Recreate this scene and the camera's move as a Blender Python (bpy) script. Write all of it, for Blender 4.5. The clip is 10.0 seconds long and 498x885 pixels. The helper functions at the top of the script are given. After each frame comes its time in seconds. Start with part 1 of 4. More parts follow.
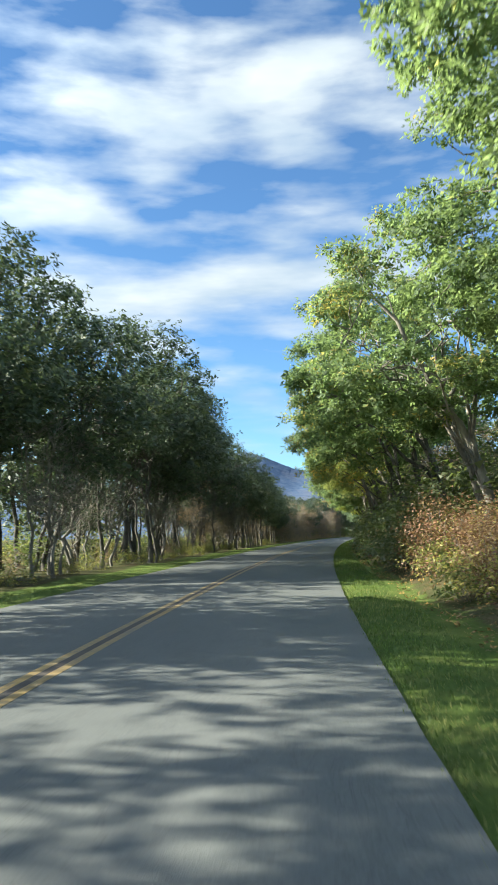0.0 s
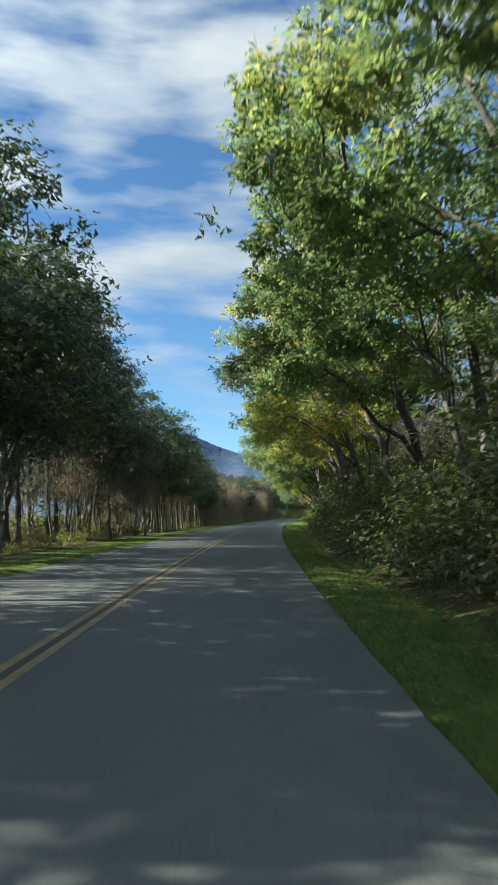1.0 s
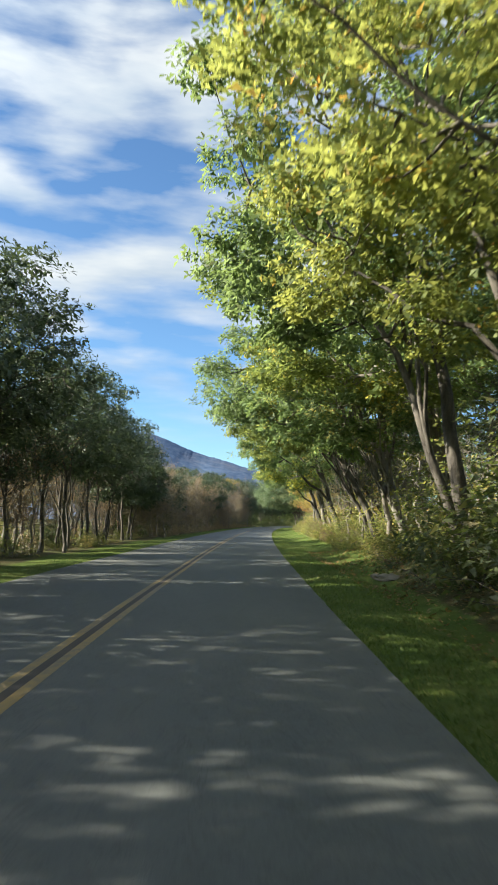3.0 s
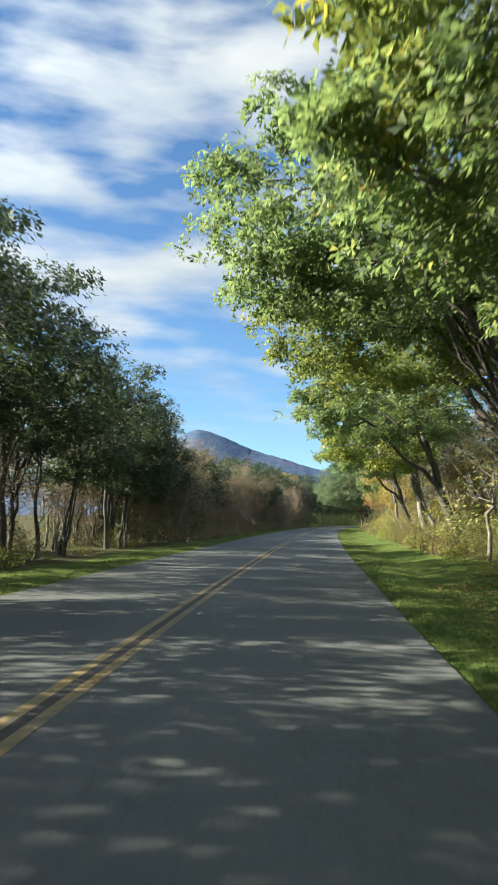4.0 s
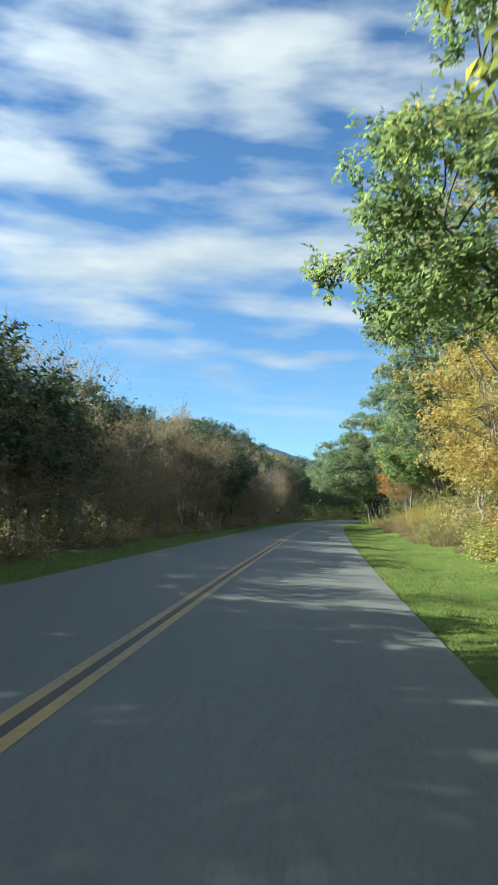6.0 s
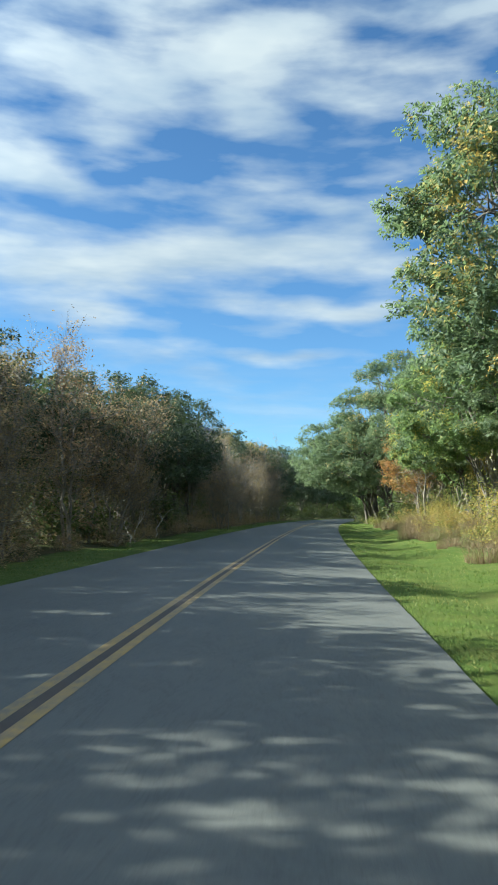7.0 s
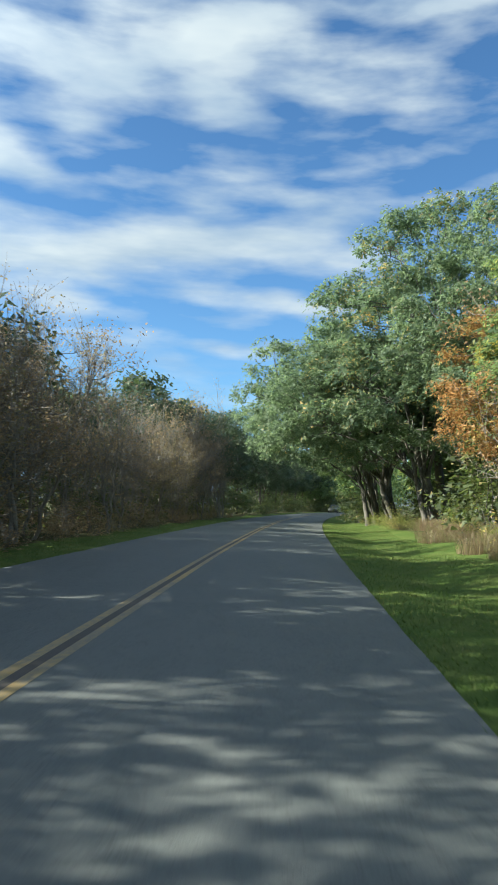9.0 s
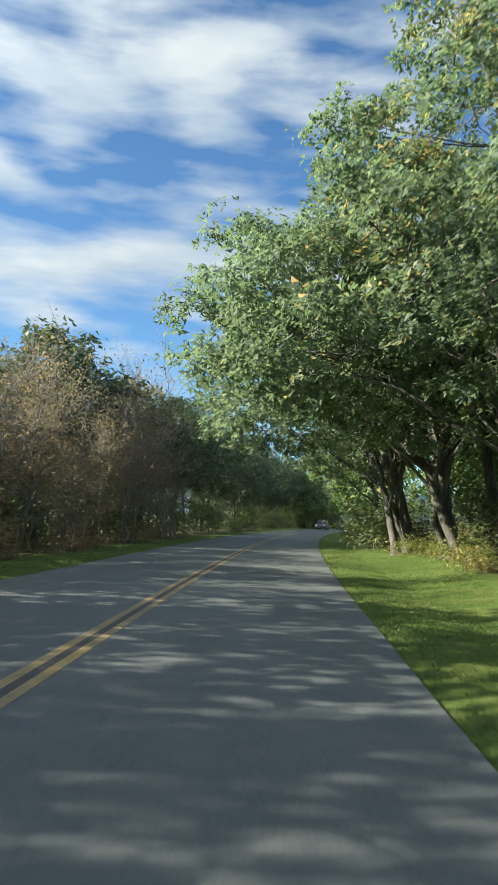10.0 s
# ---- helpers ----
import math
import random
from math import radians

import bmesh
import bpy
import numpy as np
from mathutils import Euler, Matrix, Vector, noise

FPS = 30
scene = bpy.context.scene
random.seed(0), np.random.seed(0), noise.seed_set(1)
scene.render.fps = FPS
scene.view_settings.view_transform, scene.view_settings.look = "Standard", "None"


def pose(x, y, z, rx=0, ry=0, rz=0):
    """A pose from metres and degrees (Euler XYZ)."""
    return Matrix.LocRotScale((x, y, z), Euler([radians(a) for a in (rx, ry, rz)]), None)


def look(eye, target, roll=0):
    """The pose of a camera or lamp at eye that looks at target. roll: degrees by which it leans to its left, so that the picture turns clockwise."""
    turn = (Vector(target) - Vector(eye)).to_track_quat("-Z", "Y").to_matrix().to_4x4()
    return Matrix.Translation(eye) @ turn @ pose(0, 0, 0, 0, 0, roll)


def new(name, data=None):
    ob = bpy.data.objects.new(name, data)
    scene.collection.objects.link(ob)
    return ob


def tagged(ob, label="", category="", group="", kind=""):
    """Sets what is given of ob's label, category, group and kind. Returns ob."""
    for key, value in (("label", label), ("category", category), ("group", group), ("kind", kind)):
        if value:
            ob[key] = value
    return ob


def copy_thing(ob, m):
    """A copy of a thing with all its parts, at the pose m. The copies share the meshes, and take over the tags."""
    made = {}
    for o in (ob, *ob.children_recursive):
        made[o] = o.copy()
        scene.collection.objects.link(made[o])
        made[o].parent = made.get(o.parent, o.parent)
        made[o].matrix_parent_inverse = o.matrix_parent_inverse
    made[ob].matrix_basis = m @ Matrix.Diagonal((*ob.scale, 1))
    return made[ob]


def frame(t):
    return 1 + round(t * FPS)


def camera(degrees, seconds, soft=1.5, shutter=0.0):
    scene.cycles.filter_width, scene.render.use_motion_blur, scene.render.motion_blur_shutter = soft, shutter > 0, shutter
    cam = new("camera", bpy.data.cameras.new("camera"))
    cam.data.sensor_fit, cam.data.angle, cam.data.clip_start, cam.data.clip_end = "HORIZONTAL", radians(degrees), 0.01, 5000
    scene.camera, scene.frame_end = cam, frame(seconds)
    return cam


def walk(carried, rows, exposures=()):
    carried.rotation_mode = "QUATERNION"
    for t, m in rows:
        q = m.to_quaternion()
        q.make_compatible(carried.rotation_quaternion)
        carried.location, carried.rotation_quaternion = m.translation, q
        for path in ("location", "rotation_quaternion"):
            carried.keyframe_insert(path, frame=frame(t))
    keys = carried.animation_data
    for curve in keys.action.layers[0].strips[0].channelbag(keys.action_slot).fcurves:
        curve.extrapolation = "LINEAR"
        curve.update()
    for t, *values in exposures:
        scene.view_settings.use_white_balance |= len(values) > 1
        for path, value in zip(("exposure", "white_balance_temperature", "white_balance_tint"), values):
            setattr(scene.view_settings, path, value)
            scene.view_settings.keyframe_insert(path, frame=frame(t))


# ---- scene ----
cam = camera(36.0, 10.0, 1.5, 0.13)
PATH = [
    (0, (2.346, -5.457, 1.228), (1.660, 4.449, 2.414), -0.92),
    (0.5, (2.111, 2.888, 1.244), (2.065, 12.816, 2.443), 0.74),
    (1, (1.993, 11.238, 1.281), (2.207, 21.192, 2.213), 0.35),
    (1.5, (1.997, 19.626, 1.263), (2.521, 29.591, 1.916), 0.90),
    (2, (2.195, 28.075, 1.317), (3.000, 38.024, 1.928), 1.74),
    (2.2, (2.305, 31.464, 1.336), (3.180, 41.401, 2.033), 1.72),
    (3.3, (3.306, 50.359, 1.311), (3.591, 60.299, 2.367), 1.31),
    (3.5, (3.507, 53.867, 1.314), (3.568, 63.810, 2.375), 1.48),
    (4, (4.029, 62.645, 1.299), (3.833, 72.595, 2.282), 1.55),
    (4.5, (4.549, 71.333, 1.286), (4.300, 81.292, 2.157), 1.77),
    (5, (5.086, 79.723, 1.283), (4.935, 89.683, 2.160), 2.03),
    (5.2, (5.331, 83.064, 1.280), (5.237, 93.024, 2.165), 1.69),
    (6.3, (6.781, 101.642, 1.303), (6.682, 111.603, 2.177), 2.63),
    (6.5, (7.061, 105.050, 1.307), (7.003, 115.012, 2.176), 2.51),
    (7, (7.824, 113.600, 1.301), (7.894, 123.562, 2.173), 1.84),
    (7.5, (8.625, 122.204, 1.304), (8.789, 132.167, 2.147), 1.93),
    (8, (9.498, 130.993, 1.270), (9.765, 140.957, 2.075), 1.86),
    (8.5, (10.330, 139.825, 1.288), (10.771, 149.786, 2.047), 2.75),
    (9, (11.347, 148.731, 1.262), (11.858, 158.687, 2.042), 2.23),
    (9.5, (12.348, 157.944, 1.283), (13.021, 167.884, 2.145), 2.38),
    (10, (13.464, 167.310, 1.269), (14.197, 177.235, 2.250), 2.63),
]
EXPOSURE = 1.55
walk(cam, [(t, look(eye, target, roll)) for t, eye, target, roll in PATH],
     [(t, EXPOSURE + stops, kelvin, tint) for t, stops, kelvin, tint in (
         (0.0, 0.3, 6450, 2), (0.5, -0.2, 6350, 2), (1.0, -0.05, 6350, 1), (1.5, 0.15, 6600, 3), (2.0, 0.34, 6800, 6), (3.5, 0.14, 6750, 5), (5.0, 0.12, 6550, 2),
         (6.5, 0.0, 6150, -2), (7.5, -0.03, 6100, -3), (9.0, 0.0, 6200, -1), (10.0, 0.05, 6500, 2))])

# ---------------------------------------------------------------- light
SUN_EL, SUN_AZ = 28.0, 2.0         # height of the sun; how far it stands behind the left side
sun_way = Vector((math.cos(radians(SUN_EL)) * math.cos(radians(SUN_AZ)),
                  math.cos(radians(SUN_EL)) * math.sin(radians(SUN_AZ)), -math.sin(radians(SUN_EL))))
sun = new("sun", bpy.data.lights.new("sun", "SUN"))
sun.data.energy, sun.data.angle, sun.data.color = 5.0, radians(0.53), (1.0, 0.93, 0.81)
sun.matrix_world = Matrix.Translation((0, 0, 60)) @ sun_way.to_track_quat("-Z", "Y").to_matrix().to_4x4()


class Nodes:
    """Short hand for node trees."""

    def __init__(self, tree):
        self.tree = tree
        tree.nodes.clear()

    def add(self, kind, **settings):
        n = self.tree.nodes.new(kind)
        for key, value in settings.items():
            if key == "blend":
                n.blend_type = value
            elif key == "op":
                n.operation = value
            elif key == "data":
                n.data_type = value
            elif key == "sky":
                n.sky_type = value
            elif key == "attribute":
                n.attribute_name = value
        return n

    def link(self, a, b):
        self.tree.links.new(a, b)

    def math(self, op, a, b=None, clamp=False):
        n = self.add("ShaderNodeMath", op=op)
        n.use_clamp = clamp
        for slot, v in ((0, a), (1, b)):
            if v is None:
                continue
            if isinstance(v, (int, float)):
                n.inputs[slot].default_value = v
            else:
                self.link(v, n.inputs[slot])
        return n.outputs[0]

    def mix(self, factor, a, b, blend="MIX"):
        n = self.add("ShaderNodeMix", data="RGBA", blend=blend)
        for slot, v in ((0, factor), (6, a), (7, b)):
            if isinstance(v, (int, float)):
                n.inputs[slot].default_value = v
            elif isinstance(v, tuple):
                n.inputs[slot].default_value = (*v, 1)
            else:
                self.link(v, n.inputs[slot])
        return n.outputs[2]

    def ramp(self, source, *stops):
        n = self.add("ShaderNodeValToRGB")
        e = n.color_ramp.elements
        while len(e) < len(stops):
            e.new(0.5)
        for el, (at, value) in zip(e, stops):
            el.position = at
            el.color = (*value, 1) if isinstance(value, tuple) else (value, value, value, 1)
        self.link(source, n.inputs[0])
        return n.outputs[0]

    def noise(self, vector, scale, detail=4.0, rough=0.55, distort=0.0):
        n = self.add("ShaderNodeTexNoise")
        n.inputs["Scale"].default_value, n.inputs["Detail"].default_value = scale, detail
        n.inputs["Roughness"].default_value, n.inputs["Distortion"].default_value = rough, distort
        if vector is not None:
            self.link(vector, n.inputs["Vector"])
        return n.outputs["Fac"]

    def mapped(self, vector, scale=(1, 1, 1), place=(0, 0, 0), turn=0.0):
        n = self.add("ShaderNodeMapping")
        n.inputs["Scale"].default_value, n.inputs["Location"].default_value = scale, place
        n.inputs["Rotation"].default_value = (0, 0, turn)
        self.link(vector, n.inputs["Vector"])
        return n.outputs[0]


# sky with a thin, broken layer of cloud
world = bpy.data.worlds.new("sky")
scene.world = world
world.use_nodes = True
w = Nodes(world.node_tree)
sky = w.add("ShaderNodeTexSky", sky="NISHITA")
sky.sun_disc, sky.sun_elevation, sky.sun_rotation = False, radians(SUN_EL), radians(270 - SUN_AZ)
sky.altitude, sky.air_density, sky.dust_density, sky.ozone_density = 900, 1.0, 0.4, 2.0
way = w.add("ShaderNodeTexCoord").outputs["Generated"]
split = w.add("ShaderNodeSeparateXYZ")
w.link(way, split.inputs[0])
up = w.math("ADD", w.math("MAXIMUM", split.outputs["Z"], 0.0), 0.10)
flat = w.add("ShaderNodeCombineXYZ")
w.link(w.math("DIVIDE", split.outputs["X"], up), flat.inputs[0])
w.link(w.math("DIVIDE", split.outputs["Y"], up), flat.inputs[1])
layer = flat.outputs[0]
broad = w.noise(w.mapped(layer, (0.55, 1.0, 1), (3.3, 1.72, 0), -0.12), 0.95, 2.0, 0.5, 0.2)
puffs = w.noise(w.mapped(layer, (0.95, 1.25, 1), (7.1, 2.2, 0), 0.30), 2.6, 5.0, 0.52, 0.25)
cover = w.math("ADD", w.math("MULTIPLY", broad, 0.70), w.math("MULTIPLY", puffs, 0.68))
mask = w.ramp(cover, (0.60, 0.0), (0.695, 0.42), (0.80, 1.0))
fade = w.ramp(split.outputs["Z"], (0.08, 0.0), (0.17, 0.5), (0.26, 1.0))
mask = w.math("MULTIPLY", mask, fade)
# the cloud banks ahead: azimuth, height, half width, half height in degrees, thickness
PUFFS = [(-9.2, 30.1, 15.3, 2.7, 0.9), (-0.1, 32.1, 6.6, 2.7, 0.8), (9.2, 30.2, 7.5, 2.5, 0.6), (-19.9, 23.9, 6.4, 3.7, 0.9),
         (-0.4, 27.5, 4.1, 1.9, 0.75), (-10.3, 26.1, 3.4, 2.4, 0.45), (-14.2, 22.5, 4.4, 1.5, 0.5), (0.7, 22.8, 8.8, 1.1, 0.45),
         (8.9, 21.9, 9.0, 1.4, 0.45), (14.7, 28.2, 5.0, 2.3, 0.3), (-8.6, 33.8, 25.0, 1.9, 0.5), (16.3, 33.6, 7.6, 1.9, 0.65)]
BANDS = [(-13.9, 17.4, 11.2, 2.8, 0.85), (-2.2, 18.7, 9.9, 2.9, 0.85), (7.7, 19.3, 6.3, 2.1, 0.75), (2.3, 14.9, 7.5, 0.9, 0.7),
         (10.8, 14.8, 5.6, 0.8, 0.6), (-13.3, 14.1, 8.4, 1.3, 0.6), (-8.3, 12.0, 5.7, 0.7, 0.3), (2.4, 11.3, 9.7, 0.7, 0.4)]
azimuth = w.math("MULTIPLY", w.math("ARCTAN2", split.outputs["X"], split.outputs["Y"]), 57.2958)
rise = w.math("MULTIPLY", w.math("ARCSINE", split.outputs["Z"]), 57.2958)
sheet = w.add("ShaderNodeCombineXYZ")
w.link(w.math("MULTIPLY", azimuth, 0.055), sheet.inputs[0])
w.link(w.math("MULTIPLY", rise, 0.13), sheet.inputs[1])
drift_a = w.math("MULTIPLY", w.math("SUBTRACT", w.noise(w.mapped(sheet.outputs[0], place=(4.0, 1.0, 0)), 1.6, 2.0, 0.5), 0.5), 8.0)
drift_r = w.math("MULTIPLY", w.math("SUBTRACT", w.noise(w.mapped(sheet.outputs[0], place=(1.0, 7.0, 0)), 1.5, 2.0, 0.5), 0.5), 4.0)
here = w.add("ShaderNodeCombineXYZ")
w.link(w.math("ADD", azimuth, drift_a), here.inputs[0])
w.link(w.math("ADD", rise, drift_r), here.inputs[1])
banks = 0.0
for a, r, wide, high, thick in PUFFS + BANDS:
    n = w.add("ShaderNodeVectorMath", op="MULTIPLY_ADD")
    w.link(here.outputs[0], n.inputs[0])
    n.inputs[1].default_value, n.inputs[2].default_value = (1 / wide, 1 / high, 0), (-a / wide, -r / high, 0)
    reach = w.add("ShaderNodeVectorMath", op="LENGTH")
    w.link(n.outputs[0], reach.inputs[0])
    soft = w.add("ShaderNodeMapRange")
    soft.interpolation_type = "SMOOTHSTEP"
    w.link(reach.outputs["Value"], soft.inputs["Value"])
    soft.inputs["From Max"].default_value, soft.inputs["To Min"].default_value, soft.inputs["To Max"].default_value = 1.35, thick, 0.0
    banks = w.math("ADD", soft.outputs[0], banks)
fleece = w.noise(w.mapped(sheet.outputs[0], (0.9, 1.3, 1), (2.0, 3.0, 0)), 3.0, 5.0, 0.48, 0.1)
banks = w.math("ADD", banks, w.math("MULTIPLY", w.math("SUBTRACT", fleece, 0.5), 1.7))
ahead = w.ramp(banks, (0.02, 0.0), (0.34, 0.36), (0.70, 0.82), (1.05, 1.0))
inner = w.math("MULTIPLY", w.ramp(w.math("MULTIPLY", w.math("ABSOLUTE", azimuth), 0.01), (0.26, 1.0), (0.36, 0.0)),
               w.ramp(w.math("MULTIPLY", rise, 0.01), (0.06, 0.0), (0.11, 1.0), (0.38, 1.0), (0.48, 0.0)))
mask = w.math("ADD", w.math("MULTIPLY", mask, w.math("SUBTRACT", 1.0, inner)), w.math("MULTIPLY", ahead, inner))
shade = w.noise(w.mapped(layer, (0.8, 1.3, 1), (1.7, 9.2, 0), 0.1), 2.4, 4.0, 0.55)
cloud = w.mix(w.ramp(shade, (0.35, 0.0), (0.65, 1.0)), (0.195, 0.235, 0.29), (0.32, 0.335, 0.35))
# thin cloud shines towards the sun; boosted there, out of view, as added fill light
toward = w.add("ShaderNodeVectorMath", op="DOT_PRODUCT")
w.link(way, toward.inputs[0])
toward.inputs[1].default_value = tuple(-sun_way)
glare = w.math("POWER", w.math("MAXIMUM", toward.outputs["Value"], 0.0), 4.0)
cloud = w.mix(1.0, cloud, w.ramp(glare, (0.0, 0.15), (1.0, 1.0)), "MULTIPLY")
cloud = w.mix(1.0, cloud, (5.8, 5.8, 5.9), "MULTIPLY")
blue = w.mix(1.0, sky.outputs[0], (0.040, 0.053, 0.065), "MULTIPLY")
back = w.add("ShaderNodeBackground")
w.link(w.mix(mask, blue, cloud), back.inputs[0])
out = w.add("ShaderNodeOutputWorld")
w.link(back.outputs[0], out.inputs[0])


# ---------------------------------------------------------------- materials
def material(name):
    m = bpy.data.materials.new(name)
    m.use_nodes = True
    n = Nodes(m.node_tree)
    shader = n.add("ShaderNodeBsdfPrincipled")
    end = n.add("ShaderNodeOutputMaterial")
    n.link(shader.outputs[0], end.inputs[0])
    return m, n, shader, end


def bump(n, shader, height, strength, distance=0.02):
    b = n.add("ShaderNodeBump")
    b.inputs["Strength"].default_value, b.inputs["Distance"].default_value = strength, distance
    n.link(height, b.inputs["Height"])
    n.link(b.outputs[0], shader.inputs["Normal"])


def asphalt_material():
    m, n, sh, _ = material("asphalt")
    pos = n.add("ShaderNodeTexCoord").outputs["Object"]
    fine = n.noise(pos, 55.0, 6.0, 0.7)
    patch = n.noise(n.mapped(pos, (1.0, 0.12, 1)), 0.9, 5.0, 0.6)
    stone = n.add("ShaderNodeTexVoronoi")
    stone.inputs["Scale"].default_value = 120.0
    n.link(pos, stone.inputs["Vector"])
    base = n.mix(n.ramp(fine, (0.3, 0.0), (0.75, 1.0)), (0.074, 0.083, 0.081), (0.150, 0.158, 0.151))
    base = n.mix(n.ramp(patch, (0.35, 0.0), (0.7, 0.5)), base, (0.142, 0.147, 0.141))
    cracks = n.noise(n.mapped(pos, (1, 0.35, 1)), 1.6, 9.0, 0.75, 1.2)
    base = n.mix(n.ramp(cracks, (0.488, 0.0), (0.497, 0.55), (0.506, 0.0)), base, (0.05, 0.05, 0.05))
    n.link(base, sh.inputs["Base Color"])
    sh.inputs["Roughness"].default_value = 0.82
    sh.inputs["Specular IOR Level"].default_value = 0.35
    bump(n, sh, stone.outputs["Distance"], 0.35, 0.004)
    return m


def paint_material():
    m, n, sh, _ = material("yellow_paint")
    pos = n.add("ShaderNodeTexCoord").outputs["Object"]
    wear = n.noise(pos, 14.0, 8.0, 0.75)
    big = n.noise(n.mapped(pos, (1, 0.3, 1)), 1.1, 4.0, 0.6)
    worn = n.ramp(n.math("ADD", n.math("MULTIPLY", wear, 0.7), n.math("MULTIPLY", big, 0.45)), (0.45, 0.06), (0.67, 0.9))
    tone = n.mix(big, (0.36, 0.23, 0.055), (0.46, 0.31, 0.085))
    n.link(n.mix(worn, tone, (0.13, 0.125, 0.11)), sh.inputs["Base Color"])
    sh.inputs["Roughness"].default_value = 0.7
    return m


def ground_material():
    m, n, sh, _ = material("verge_ground")
    pos = n.add("ShaderNodeTexCoord").outputs["Object"]
    kind = n.add("ShaderNodeAttribute", attribute="litter").outputs["Fac"]
    fine = n.noise(pos, 22.0, 6.0, 0.7)
    mid = n.noise(pos, 1.3, 5.0, 0.6)
    grass = n.mix(n.ramp(fine, (0.3, 0.0), (0.72, 1.0)), (0.045, 0.080, 0.018), (0.115, 0.165, 0.038))
    grass = n.mix(n.ramp(mid, (0.42, 0.0), (0.72, 0.6)), grass, (0.16, 0.17, 0.05))
    leaves = n.mix(n.ramp(fine, (0.32, 0.0), (0.7, 1.0)), (0.045, 0.034, 0.022), (0.165, 0.118, 0.068))
    leaves = n.mix(n.ramp(mid, (0.34, 0.1), (0.58, 0.85)), leaves, (0.055, 0.070, 0.024))
    edge = n.math("ADD", kind, n.math("MULTIPLY", n.math("SUBTRACT", n.noise(pos, 2.2, 5.0, 0.7), 0.5), 0.9))
    n.link(n.mix(n.ramp(edge, (0.40, 0.0), (0.6, 1.0)), grass, leaves), sh.inputs["Base Color"])
    sh.inputs["Roughness"].default_value = 0.95
    sh.inputs["Specular IOR Level"].default_value = 0.1
    bump(n, sh, fine, 0.8, 0.05)
    return m


def leaf_material(name, dark, light, turned, amount, glow=0.42, through_tone=(0.38, 0.50, 0.09)):
    """Leaves that let light through. turned: the autumn colour of whole sprays; amount: how many have turned."""
    m, n, sh, end = material(name)
    pos = n.add("ShaderNodeTexCoord").outputs["Object"]
    geo = n.add("ShaderNodeNewGeometry").outputs["Random Per Island"]
    own = n.add("ShaderNodeObjectInfo").outputs["Random"]
    tone = n.mix(geo, dark, light)
    spray = n.noise(pos, 0.42, 3.0, 0.6)
    part = n.math("ADD", n.math("MULTIPLY", spray, 0.8), n.math("ADD", n.math("MULTIPLY", geo, 0.28), n.math("MULTIPLY", own, 0.12)))
    tone = n.mix(n.ramp(part, (0.80 - amount * 0.5, 0.0), (0.90 - amount * 0.5, 1.0)), tone, turned)
    hue = n.add("ShaderNodeHueSaturation")
    n.link(n.math("ADD", 0.485, n.math("MULTIPLY", own, 0.03)), hue.inputs["Hue"])
    n.link(n.math("ADD", 0.8, n.math("MULTIPLY", geo, 0.4)), hue.inputs["Value"])
    n.link(tone, hue.inputs["Color"])
    n.link(hue.outputs[0], sh.inputs["Base Color"])
    sh.inputs["Roughness"].default_value = 0.55
    sh.inputs["Specular IOR Level"].default_value = 0.35
    thin = n.add("ShaderNodeBsdfTranslucent")
    n.link(n.mix(0.35, hue.outputs[0], through_tone), thin.inputs["Color"])
    both = n.add("ShaderNodeMixShader")
    both.inputs[0].default_value = glow
    n.link(sh.outputs[0], both.inputs[1])
    n.link(thin.outputs[0], both.inputs[2])
    n.link(both.outputs[0], end.inputs[0])
    return m


def bark_material(name, dark, light):
    m, n, sh, _ = material(name)
    pos = n.add("ShaderNodeTexCoord").outputs["Object"]
    ridge = n.noise(n.mapped(pos, (6, 6, 1.1)), 2.5, 6.0, 0.7, 0.4)
    patch = n.noise(pos, 1.1, 4.0, 0.6)
    tone = n.mix(n.ramp(ridge, (0.35, 0.0), (0.68, 1.0)), dark, light)
    lichen = tuple(min(1.0, c * 1.35 + 0.02) for c in light)
    n.link(n.mix(n.ramp(patch, (0.5, 0.0), (0.66, 0.6)), tone, lichen), sh.inputs["Base Color"])
    sh.inputs["Roughness"].default_value = 0.9
    bump(n, sh, ridge, 0.7, 0.03)
    return m


def plain_material(name, colour, rough, metal=0.0, scale=20.0, change=0.25):
    m, n, sh, _ = material(name)
    pos = n.add("ShaderNodeTexCoord").outputs["Object"]
    low = tuple(c * (1 - change) for c in colour)
    n.link(n.mix(n.noise(pos, scale, 5.0, 0.6), low, colour), sh.inputs["Base Color"])
    sh.inputs["Roughness"].default_value, sh.inputs["Metallic"].default_value = rough, metal
    return m


ASPHALT, PAINT, GROUND = asphalt_material(), paint_material(), ground_material()
OAK = leaf_material("oak_leaf", (0.056, 0.098, 0.046), (0.182, 0.250, 0.118), (0.44, 0.32, 0.08), 0.15, 0.60, (0.37, 0.49, 0.12))
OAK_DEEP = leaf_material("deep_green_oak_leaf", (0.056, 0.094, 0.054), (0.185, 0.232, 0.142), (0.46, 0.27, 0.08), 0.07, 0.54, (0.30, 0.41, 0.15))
OAK_GOLD = leaf_material("turning_oak_leaf", (0.085, 0.140, 0.045), (0.250, 0.310, 0.090), (0.66, 0.28, 0.050), 0.17, 0.66, (0.52, 0.48, 0.10))
OAK_YELLOW = leaf_material("yellowing_oak_leaf", (0.075, 0.125, 0.030), (0.185, 0.245, 0.075), (0.50, 0.40, 0.06), 0.18, 0.57, (0.43, 0.44, 0.09))
